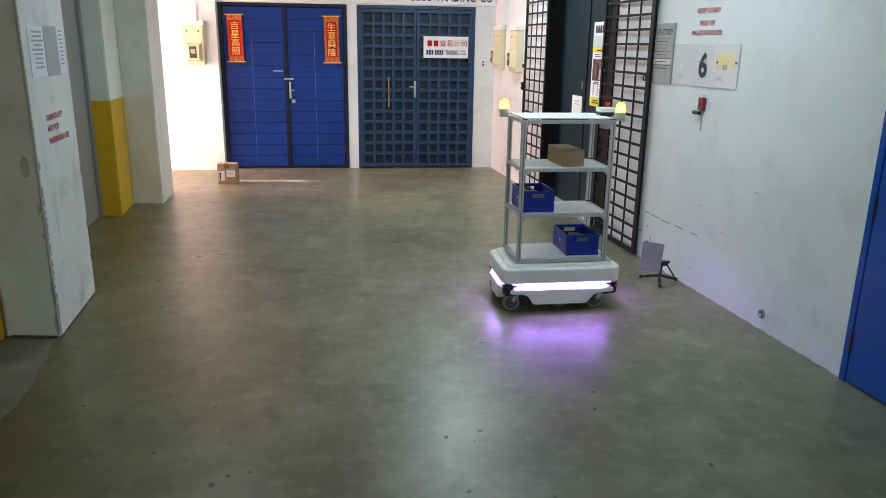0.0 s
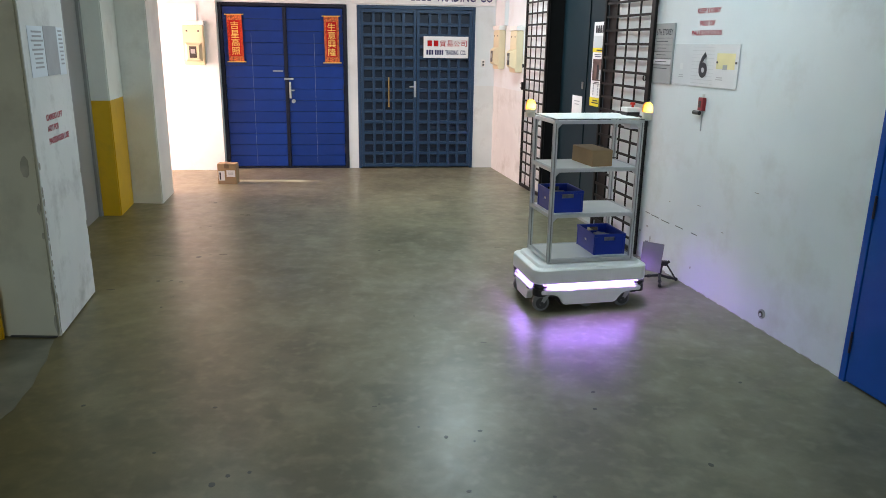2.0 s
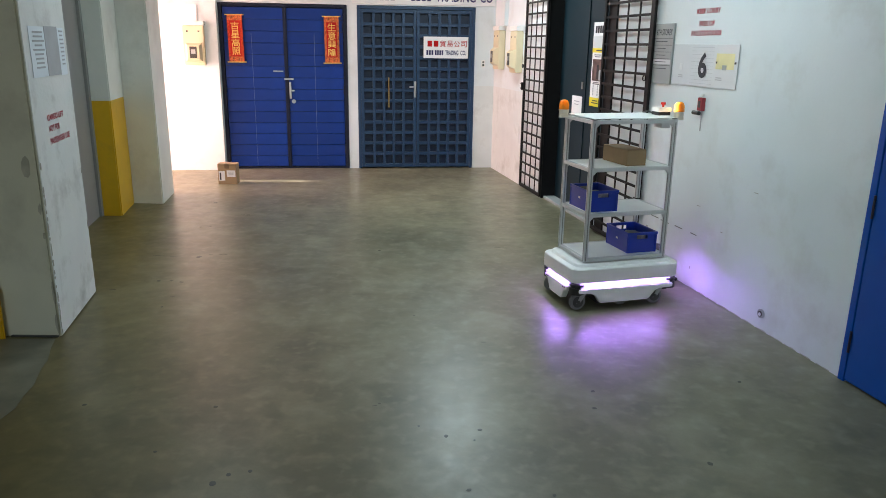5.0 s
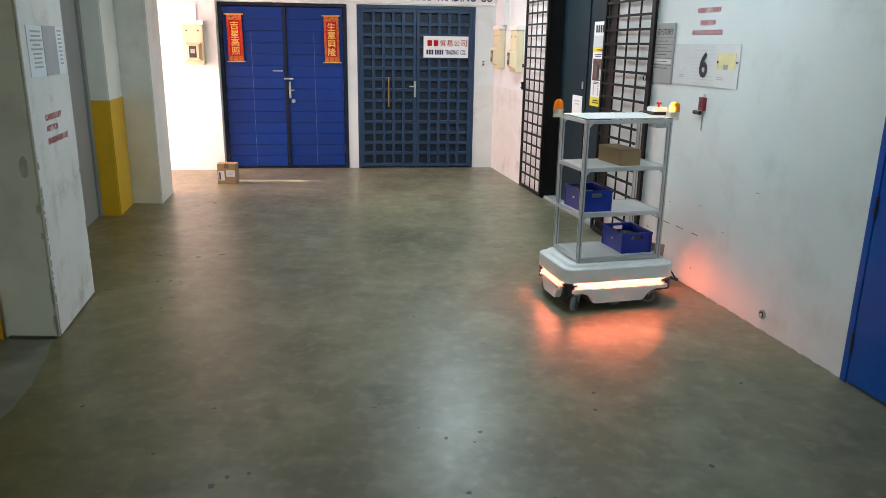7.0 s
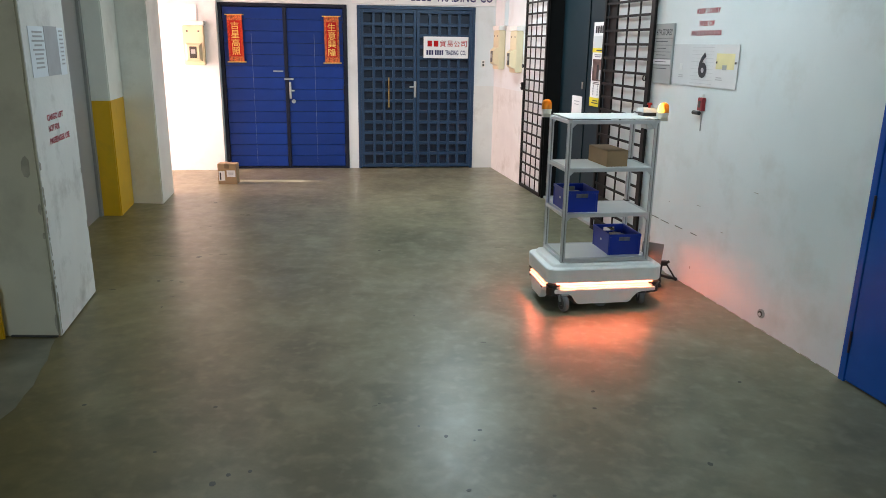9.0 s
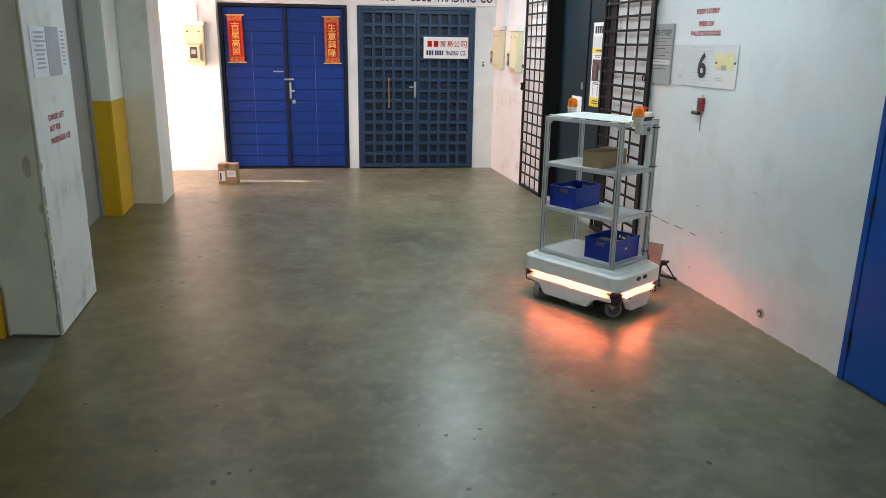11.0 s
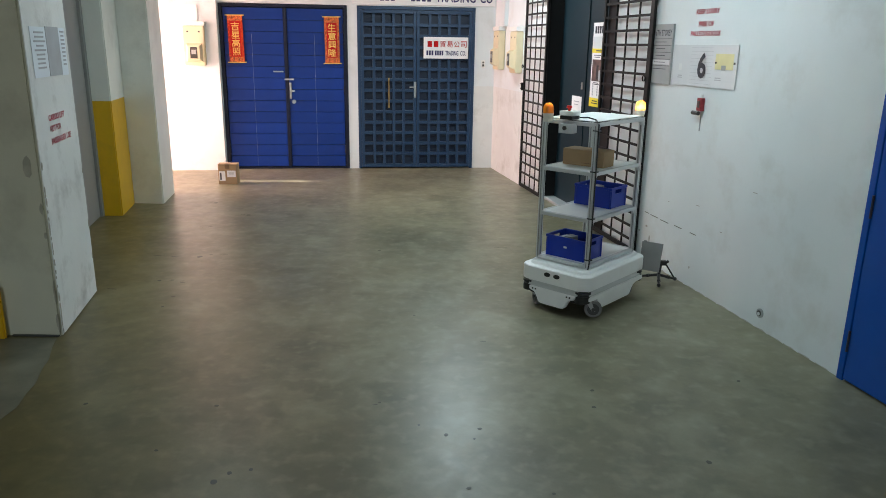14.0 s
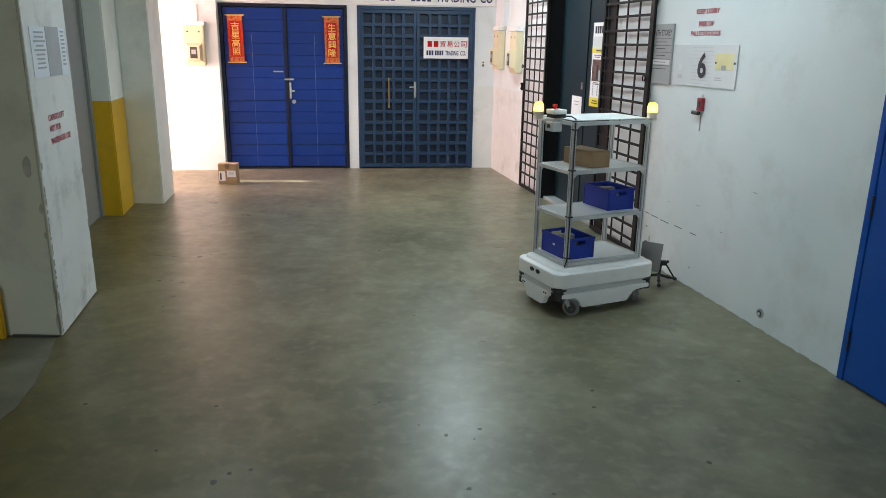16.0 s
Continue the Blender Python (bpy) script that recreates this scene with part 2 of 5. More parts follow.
# ---- building helpers ----
def box(bm, x0, x1, y0, y1, z0, z1, m=None):
    r = bmesh.ops.create_cube(bm, size=1, matrix=Matrix.LocRotScale(((x0 + x1) / 2, (y0 + y1) / 2, (z0 + z1) / 2), None, (x1 - x0, y1 - y0, z1 - z0)))
    if m is not None:
        bmesh.ops.transform(bm, matrix=m, verts=r["verts"])
    return bm


def cyl(bm, r0, r1, depth, m, seg=20):
    bmesh.ops.create_cone(bm, cap_ends=True, segments=seg, radius1=r0, radius2=r1, depth=depth, matrix=m)
    return bm


def boxes(*dims, bevel=0.0):
    bm = bmesh.new()
    for d in dims:
        box(bm, *d)
    if bevel:
        bmesh.ops.bevel(bm, geom=bm.edges[:], offset=bevel, segments=2, affect="EDGES", profile=0.6)
    return bm


def prism(points, depth, bevel=0.0):
    """An outline in x and z, thickened along y from 0 to depth."""
    bm = bmesh.new()
    f = bm.faces.new([bm.verts.new((x, 0, z)) for x, z in points])
    r = bmesh.ops.extrude_face_region(bm, geom=[f])
    bmesh.ops.translate(bm, verts=[v for v in r["geom"] if isinstance(v, bmesh.types.BMVert)], vec=(0, depth, 0))
    bmesh.ops.recalc_face_normals(bm, faces=bm.faces[:])
    if bevel:
        bmesh.ops.bevel(bm, geom=bm.edges[:], offset=bevel, segments=2, affect="EDGES")
    return bm


def loft(hx, hy, r, levels, seg=8):
    """A rounded rectangle lofted through levels of (z, inset), capped at both ends."""
    bm = bmesh.new()
    rings = []
    for z, inset in levels:
        a, b, q = hx - inset, hy - inset, max(0.004, r - inset * 0.6)
        ring = []
        for cx, cy, start in ((a - q, b - q, 0), (-a + q, b - q, 90), (-a + q, -b + q, 180), (a - q, -b + q, 270)):
            for k in range(seg + 1):
                an = radians(start + 90 * k / seg)
                ring.append(bm.verts.new((cx + q * math.cos(an), cy + q * math.sin(an), z)))
        rings.append(ring)
    n = len(rings[0])
    for p, q in zip(rings, rings[1:]):
        for i in range(n):
            bm.faces.new((p[i], p[(i + 1) % n], q[(i + 1) % n], q[i]))
    bm.faces.new(rings[0][::-1])
    bm.faces.new(rings[-1])
    for ring in rings:
        for a, b in zip(ring, ring[1:] + ring[:1]):
            bm.edges.get((a, b)).smooth = False
    return bm


def mesh_of(name, bm, mat, smooth=False):
    me = bpy.data.meshes.new(name)
    if smooth:
        for f in bm.faces:
            f.smooth = True
        for e in bm.edges:
            if len(e.link_faces) == 2 and e.calc_face_angle(0) > 0.42:
                e.smooth = False
    bm.to_mesh(me)
    bm.free()
    me.materials.append(mat)
    return me


def part(name, bm, mat, parent, label="", m=None, smooth=False):
    ob = new(name, bm if isinstance(bm, bpy.types.Mesh) else mesh_of(name, bm, mat, smooth))
    ob.parent = parent
    if m is not None:
        ob.matrix_basis = m
    return tagged(ob, label)


def thing(name, m, label, category, group="", kind=""):
    ob = new(name)
    ob.empty_display_size = 0.1
    ob.matrix_basis = m
    return tagged(ob, label, category, group, kind)


def structure(name, bm, mat, m=None, label="", category=""):
    ob = new(name, mesh_of(name, bm, mat))
    if m is not None:
        ob.matrix_basis = m
    return tagged(ob, label, category, kind="structure")


def letters(body, width, height, bold=0.0):
    """Flat lettering in x and z, centred on the origin, facing -y, fitted to width and height."""
    cu = bpy.data.curves.new("lettering", "FONT")
    cu.body, cu.align_x, cu.align_y, cu.resolution_u = body, "CENTER", "CENTER", 3
    cu.offset = bold
    ob = bpy.data.objects.new("lettering", cu)
    scene.collection.objects.link(ob)
    me = bpy.data.meshes.new_from_object(ob.evaluated_get(bpy.context.evaluated_depsgraph_get()))
    bpy.data.objects.remove(ob)
    bm = bmesh.new()
    bm.from_mesh(me)
    bpy.data.meshes.remove(me)
    if not bm.verts:
        return box(bm, -width / 2, width / 2, -0.001, 0, -height / 2, height / 2)
    xs, ys = [v.co.x for v in bm.verts], [v.co.y for v in bm.verts]
    cx, cy = (min(xs) + max(xs)) / 2, (min(ys) + max(ys)) / 2
    sx, sy = width / (max(xs) - min(xs)), height / (max(ys) - min(ys))
    for v in bm.verts:
        v.co = ((v.co.x - cx) * sx, 0, (v.co.y - cy) * sy)
    return bm


def lettered(parent, bm, mat, m, name="letter"):
    """Each character of a flat lettering as a part of its own."""
    todo = set(bm.faces)
    while todo:
        stack, island = [todo.pop()], []
        while stack:
            f = stack.pop()
            island.append(f)
            for e in f.edges:
                for g in e.link_faces:
                    if g in todo:
                        todo.discard(g)
                        stack.append(g)
        one = bmesh.new()
        made = {v: one.verts.new(v.co) for v in {v for f in island for v in f.verts}}
        for f in island:
            one.faces.new([made[v] for v in f.verts])
        part(name, one, mat, parent, m=m)
    bm.free()


def bars(count, width, height, rng, fill=0.7):
    """Unreadable print: short bars in rows, within width and height."""
    bm = bmesh.new()
    step = height / count
    for i in range(count):
        w = width * rng.uniform(0.6, 1.0)
        z = height / 2 - (i + 0.5) * step
        box(bm, -w / 2, w / 2, -0.001, 0, z - step * fill / 2, z + step * fill / 2)
    return bm


def strokes(n, width, height, rng):
    """A row of n unreadable characters as blocks with gaps, in x and z."""
    bm = bmesh.new()
    step = width / n
    for i in range(n):
        x = -width / 2 + (i + 0.5) * step
        box(bm, x - step * 0.36, x + step * 0.36, -0.001, 0, -height / 2, height / 2)
    return bm


# ---- the building ----
# The plan is a little out of square: EAST runs from the far corner towards the camera (x along it, y into the wall);
# NORTH runs to the right along the far wall (x = 0 at the far corner, y into the wall).
CORNER = (0.745, 11.56)
EAST = Matrix(((0.2102, 0.9777, 0, CORNER[0]), (-0.9777, 0.2102, 0, CORNER[1]), (0, 0, 1, 0), (0, 0, 0, 1)))
NORTH = Matrix(((0.9926, -0.1215, 0, CORNER[0]), (0.1215, 0.9926, 0, CORNER[1]), (0, 0, 1, 0), (0, 0, 0, 1)))
WEST = Matrix(((-0.208, -0.978, 0, -2.486), (0.978, -0.208, 0, 4.419), (0, 0, 1, 0), (0, 0, 0, 1)))
rng = random.Random(7)

structure("floor", boxes((-9, 7, -6, 14, -0.2, 0)), M["floor"], label="mottled grey polished concrete floor", category="floor")
FLOOR = scene.objects["floor"]


def blot(cx, cy, rx, ry, r2, turn=0.0, n=14):
    """A thin flat stain with an uneven edge."""
    bm = bmesh.new()
    vs = []
    for k in range(n):
        a = 2 * math.pi * k / n
        q = r2.uniform(0.85, 1.12)
        vs.append(bm.verts.new((q * rx * math.cos(a), q * ry * math.sin(a), 0)))
    f = bm.faces.new(vs)
    r = bmesh.ops.extrude_face_region(bm, geom=[f])
    bmesh.ops.translate(bm, verts=[v for v in r["geom"] if isinstance(v, bmesh.types.BMVert)], vec=(0, 0, 0.0012))
    bmesh.ops.recalc_face_normals(bm, faces=bm.faces[:])
    return part("stain", bm, M["stain"], FLOOR, m=pose(cx, cy, 0.0003, 0, 0, turn))


spots = random.Random(11)
for cx, cy, rx in ((0.03, 3.234, 0.022), (0.2, 3.3, 0.02), (-0.11, 3.33, 0.014), (0.17, 3.2, 0.012), (0.13, 2.78, 0.02), (1.27, 3.02, 0.025), (0.86, 3.75, 0.022), (0.83, 3.55, 0.02),
                   (-1.2, 3.5, 0.02), (-1.9, 3.5, 0.02), (-0.95, 2.87, 0.022), (-0.86, 2.9, 0.018), (-1.0, 2.8, 0.03), (-2.3, 5.6, 0.03), (-2.2, 5.62, 0.02), (-2.05, 5.0, 0.018), (-0.2, 4.9, 0.014), (1.75, 3.9, 0.02),
                   (-2.75, 8.6, 0.04), (-2.2, 6.3, 0.045), (-0.6, 6.6, 0.02), (0.5, 2.75, 0.015), (-1.35, 3.05, 0.016), (1.0, 2.6, 0.02)):
    blot(cx, cy, rx * 0.62, rx * 0.5, spots, spots.uniform(0, 180))
for cx, cy, w, n in ((-2.45, 6.32, 0.2, 2), (-2.02, 6.37, 0.16, 3), (0.72, 6.8, 0.3, 2), (-2.45, 7.42, 0.14, 3), (-2.2, 7.96, 0.16, 3), (-2.12, 5.58, 0.13, 3), (-2.75, 8.62, 0.1, 2),
                     (-2.0, 5.2, 0.06, 1), (-0.32, 3.55, 0.06, 2), (0.28, 4.45, 0.05, 1), (-2.55, 5.35, 0.08, 1)):
    for k in range(n):
        L = w / n * spots.uniform(0.5, 1.1)
        blot(cx + (k / n - 0.5) * w + spots.uniform(-0.03, 0.03), cy + spots.uniform(-0.04, 0.04), L / 2, spots.uniform(0.0025, 0.006), spots, spots.uniform(-12, 18), 10)
structure("ceiling", boxes((-9, 7, -6, 14, CEIL, CEIL + 0.2)), M["ceiling"], label="plain painted concrete ceiling", category="ceiling")

# right-hand wall with the lobby doorway and the side door's opening
DO0, DO1, DOH = 2.40, 4.27, 2.62
SD0, SD1, SDH = 7.80, 8.72, 2.1
structure("wall_east", boxes(
    (0, DO0, 0, 0.5, 0, CEIL), (DO0, DO1, 0, 0.5, DOH, CEIL), (DO1, SD0, 0, 0.5, 0, CEIL), (SD0, SD1, 0, 0.5, SDH, CEIL), (SD1, 18, 0, 0.5, 0, CEIL)),
    M["wall"], EAST, "scuffed white painted wall", "wall")
# far wall with two double-door openings
structure("wall_north", boxes(
    (-0.31, 0.3, 0, 0.4, 0, CEIL), (-2.09, -0.31, 0, 0.4, 2.425, CEIL), (-2.235, -2.09, 0, 0.4, 0, CEIL), (-4.09, -2.235, 0, 0.4, 2.425, CEIL),
    (-4.3, -4.09, 0, 0.4, 0, CEIL)), M["wall"], NORTH, "white painted wall around the shop doors", "wall")
structure("wall_north_bay", boxes((-8.5, -4.098, -0.12, -0.002, 0, CEIL)), M["wall"], NORTH, "sunlit white painted wall", "wall")
structure("wall_dado_north", boxes((-0.305, -0.004, -0.003, 0.0, 0.0, 1.27)), M["old_white"], NORTH, "yellowed lower band of wall paint", "wall")
structure("wall_dado_east", boxes((0.006, 1.58, -0.003, 0.0, 0.0, 1.27)), M["old_white"], EAST, "yellowed lower band of wall paint", "wall")
# unseen wall added to stop sky light leaking past the door leaves
structure("wall_shop_back", boxes((-4.6, 0.3, 0.4, 0.5, 0, CEIL)), M["navy_dark"], NORTH, "unseen dark wall blocking sky light behind the doors", "wall")
# unseen wall; its opening is added to hold the fill light
structure("wall_south", boxes((-9, -3.4, -6.0, -5.8, 0, CEIL), (-0.2, 7, -6.0, -5.8, 0, CEIL), (-3.4, -0.2, -6.0, -5.8, 0, 0.9), (-3.4, -0.2, -6.0, -5.8, 2.6, CEIL)), M["wall"], None, "unseen white wall with an opening added for the fill light", "wall")
# slit added to this unseen wall to trim the sun to a thin streak
structure("wall_west", boxes((-8.9, -8.7, -5.8, 9.735, 0, CEIL), (-8.9, -8.7, 9.845, 14, 0, CEIL), (-8.9, -8.7, 9.735, 9.845, 0, 2.4), (-8.9, -8.7, 9.735, 9.845, 3.1, CEIL)), M["wall"], None, "unseen white wall with a slit that shapes the sun streak", "wall")


# pillars on the lift side, west faces along WEST (x runs away from the camera, y into the wall)
def quad_pillar(name, pts, z0, z1, mat, label):
    """An upright pillar from a plan outline."""
    bm = bmesh.new()
    f = bm.faces.new([bm.verts.new((x, y, z0)) for x, y in pts])
    r = bmesh.ops.extrude_face_region(bm, geom=[f])
    bmesh.ops.translate(bm, verts=[v for v in r["geom"] if isinstance(v, bmesh.types.BMVert)], vec=(0, 0, z1 - z0))
    bmesh.ops.recalc_face_normals(bm, faces=bm.faces[:])
    bmesh.ops.bevel(bm, geom=[e for e in bm.edges if abs(e.verts[0].co.z - e.verts[1].co.z) > 0.1], offset=0.012, segments=2, affect="EDGES")
    return structure(name, bm, mat, None, label, "pillar")


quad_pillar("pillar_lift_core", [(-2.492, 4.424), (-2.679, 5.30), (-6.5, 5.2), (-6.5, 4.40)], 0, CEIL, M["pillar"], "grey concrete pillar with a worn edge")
quad_pillar("pillar_lift_jamb", [(-3.558, 7.856), (-3.70, 8.52), (-6.5, 8.52), (-6.5, 7.84), (-3.80, 7.842)], 1.25, CEIL, M["pillar_pale"], "grey painted pillar above yellow paint")
quad_pillar("pillar_yellow_base", [(-3.556, 7.853), (-3.699, 8.52), (-6.5, 8.52), (-6.5, 7.837), (-3.80, 7.839)], 0, 1.25, M["yellow"], "pillar base painted safety yellow")
quad_pillar("pillar_bay", [(-3.344, 8.50), (-3.459, 9.18), (-6.5, 9.1), (-6.5, 8.52), (-3.72, 8.515)], 0, CEIL, M["pillar_pale"], "grey concrete pillar beside the loading bay")
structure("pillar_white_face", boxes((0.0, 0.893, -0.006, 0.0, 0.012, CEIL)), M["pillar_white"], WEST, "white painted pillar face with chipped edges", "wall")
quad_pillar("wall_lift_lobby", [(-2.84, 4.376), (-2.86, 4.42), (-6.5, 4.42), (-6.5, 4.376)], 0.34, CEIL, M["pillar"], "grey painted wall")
quad_pillar("guard_yellow", [(-2.822, 4.36), (-2.85, 4.42), (-6.5, 4.42), (-6.5, 4.36)], 0, 0.338, M["yellow"], "low yellow painted kerb guard")
def chips(m, spots, mat, parent, r2):
    """Broken paint along an edge: thin uneven flakes set on the face (x, z), facing -y."""
    for x, z, w, h in spots:
        bm = bmesh.new()
        f = bm.faces.new([bm.verts.new((r2.uniform(0.6, 1.1) * w * math.cos(a), 0, r2.uniform(0.6, 1.1) * h * math.sin(a))) for a in [2 * math.pi * k / 9 for k in range(9)]])
        e = bmesh.ops.extrude_face_region(bm, geom=[f])
        bmesh.ops.translate(bm, verts=[v for v in e["geom"] if isinstance(v, bmesh.types.BMVert)], vec=(0, -0.002, 0))
        bmesh.ops.recalc_face_normals(bm, faces=bm.faces[:])
        part("paint_chip", bm, mat, parent, m=m @ pose(x, 0, z))


quad = [(-2.51, 4.385), (-2.46, 4.23), (-2.385, 4.05), (-2.36, 3.93), (-2.29, 3.72), (-2.275, 3.6), (-2.24, 3.45), (-2.25, 3.3), (-6.4, 2.6), (-6.4, 4.35), (-2.86, 4.355)]
bm = bmesh.new()
bm.faces.new([bm.verts.new((x, y, 0.0006)) for x, y in quad][::-1])
bmesh.ops.recalc_face_normals(bm, faces=bm.faces[:])
r = bmesh.ops.extrude_face_region(bm, geom=bm.faces[:])
bmesh.ops.translate(bm, verts=[v for v in r["geom"] if isinstance(v, bmesh.types.BMVert)], vec=(0, 0, 0.0012))
bmesh.ops.recalc_face_normals(bm, faces=bm.faces[:])
structure("floor_lift_lobby", bm, M["floor_grey"], None, "greyer patched concrete in front of the lift", "floor")
structure("baseboard_joint", boxes((-2.81, -2.505, 4.402, 4.4235, 0.0005, 0.009), bevel=0.002), M["rail"], None, "dirty joint at the foot of the pillar", "trim")
wear = random.Random(5)
core = scene.objects["pillar_white_face"]
low = [(wear.uniform(0.002, 0.01), z, wear.uniform(0.006, 0.016), wear.uniform(0.012, 0.035)) for z in [0.03 + 0.045 * k + wear.uniform(-0.015, 0.015) for k in range(22)]]
chips(pose(0, -0.0062, 0), low + [(0.012, 1.12, 0.014, 0.03), (0.88, 0.3, 0.01, 0.03), (0.882, 0.55, 0.008, 0.04), (0.885, 0.95, 0.007, 0.03)], M["chip"], core, wear)
chips(pose(0.018, 4.4222, 0), [(-2.585, 1.125, 0.032, 0.085), (-2.535, 0.85, 0.016, 0.04), (-2.53, 0.68, 0.01, 0.03), (-2.522, 0.3, 0.008, 0.1), (-2.525, 0.1, 0.012, 0.08)],
      M["wall_stain"], scene.objects["pillar_lift_core"], wear)
chips(pose(0, 7.8415, 0, 0, 0, 3), [(-3.95, 1.86, 0.012, 0.018), (-3.93, 1.6, 0.02, 0.03)], M["chip"], scene.objects["pillar_lift_jamb"], wear)
chips(pose(0, 8.6945, 0, 0, 0, 3), [(-3.39, 1.95, 0.008, 0.05), (-3.37, 1.55, 0.012, 0.03), (-3.38, 1.1, 0.008, 0.03), (-3.37, 0.7, 0.01, 0.04)], M["chip"], scene.objects["pillar_bay"], wear)
chips(NORTH @ pose(0, -0.122, 0), [(-4.27, 0.42, 0.05, 0.004)], M["chip"], scene.objects["wall_north_bay"], wear)
# bay closing wall with the loading opening
structure("wall_bay_end", boxes((-6.3, -6.1, 8.6, 9.1, 0, CEIL), (-6.3, -6.1, 10.6, 11.2, 0, CEIL), (-6.3, -6.1, 9.1, 10.6, 2.7, CEIL)), M["wall"], None, "white wall around the loading opening", "wall")
structure("wall_lift_back", boxes((-6.4, -6.2, 5.2, 7.9, 0, CEIL)), M["pillar"], None, "grey wall", "wall")


def lift_door():
    t = thing("lift_door", Matrix.Translation((-3.673, 7.28, 0)) @ WEST.to_3x3().to_4x4(), "grey steel cargo lift door, closed", "lift door", kind="structure")
    part("panel", boxes((0.02, 0.57, 0.0, 0.05, 0.0, 2.7), bevel=0.004), M["liftdoor"], t)
    part("panel", boxes((-1.2, 0.015, 0.01, 0.05, 0.0, 2.7), bevel=0.004), M["liftdoor"], t)
    part("panel", boxes((-2.2, -1.205, 0.0, 0.05, 0.0, 2.7), bevel=0.004), M["liftdoor"], t)
    part("jamb", boxes((0.572, 0.63, -0.03, 0.06, 0.0, 2.75), bevel=0.004), M["rail"], t, "dark steel jamb")
    part("jamb", boxes((-0.03, 0.03, -0.025, 0.02, 0.0, 2.75), bevel=0.004), M["liftdoor"], t, "grey steel jamb trim", WEST.to_3x3().to_4x4().inverted() @ pose(-0.107, 0.54, 0))
    part("head", boxes((-2.2, 0.63, -0.01, 0.3, 2.75, CEIL)), M["pillar"], t)
    return t


lift_door()


# ---- far doors ----
def hinge(parent, x, z, mat):
    bm = bmesh.new()
    cyl(bm, 0.012, 0.012, 0.12, pose(x, -0.02, z), 12)
    part("hinge", bm, mat, parent)


def blue_door():
    t = thing("door_1", NORTH @ pose(-4.088, 0.02, 0), "bright blue plank double door, closed", "door", kind="structure")
    W, Hh, mid = 1.851, 2.42, 0.9455
    part("frame_post", boxes((0, 0.05, -0.03, 0.1, 0, Hh), bevel=0.004), M["frame"], t)
    part("frame_post", boxes((W - 0.05, W, -0.03, 0.1, 0, Hh), bevel=0.004), M["frame"], t)
    part("frame_head", boxes((0.051, W - 0.051, -0.03, 0.1, Hh - 0.045, Hh), bevel=0.004), M["frame"], t)
    part("threshold", boxes((0.051, W - 0.051, -0.02, 0.1, 0, 0.025), bevel=0.004), M["frame"], t)
    for i, (x, lw) in enumerate(((0.053, 0.87), (mid + 0.018, 0.832))):
        plank = mesh_of("plank", boxes((-lw / 2 + 0.007, lw / 2 - 0.007, 0.0, 0.03, 0.0025, 0.1637), bevel=0.003), M["blue"])
        leaf = part("door_leaf", boxes((0, lw, 0.02, 0.06, 0.03, Hh - 0.05)), M["frame"], t, m=pose(x, 0, 0))
        for k in range(14):
            part("plank", plank, None, leaf, m=pose(lw / 2, -0.008, 0.034 + k * 0.1665))
        bm = boxes((0.40, 0.4022, -0.0095, -0.0078, 0.05, 2.0))
        part("weld_line", bm, M["ink_grey"], leaf)
        for z in (0.3, 1.2, 2.1):
            hinge(leaf, 0.0 if i == 0 else lw, z, M["frame"])
    part("meeting_bar", boxes((mid - 0.026, mid + 0.02, -0.022, 0.05, 0.02, Hh - 0.05), bevel=0.004), M["frame"], t)
    lock = part("padlock_hasp", boxes((mid - 0.04, mid + 0.1, -0.03, -0.02, 1.335, 1.36), bevel=0.002), M["steel"], t, "bright steel hasp")
    part("bolt", boxes((mid - 0.2, mid - 0.05, -0.03, -0.012, 1.45, 1.47), bevel=0.003), M["steel"], t)
    h = boxes((mid + 0.03, mid + 0.06, -0.03, -0.01, 1.06, 1.3), bevel=0.004)
    box(h, mid + 0.035, mid + 0.11, -0.06, -0.045, 1.17, 1.19)
    cyl(h, 0.03, 0.03, 0.03, pose(mid + 0.09, -0.03, 1.02, 90), 14)
    part("door_handle", h, M["steel"], t, "steel lever handle with a round lock")


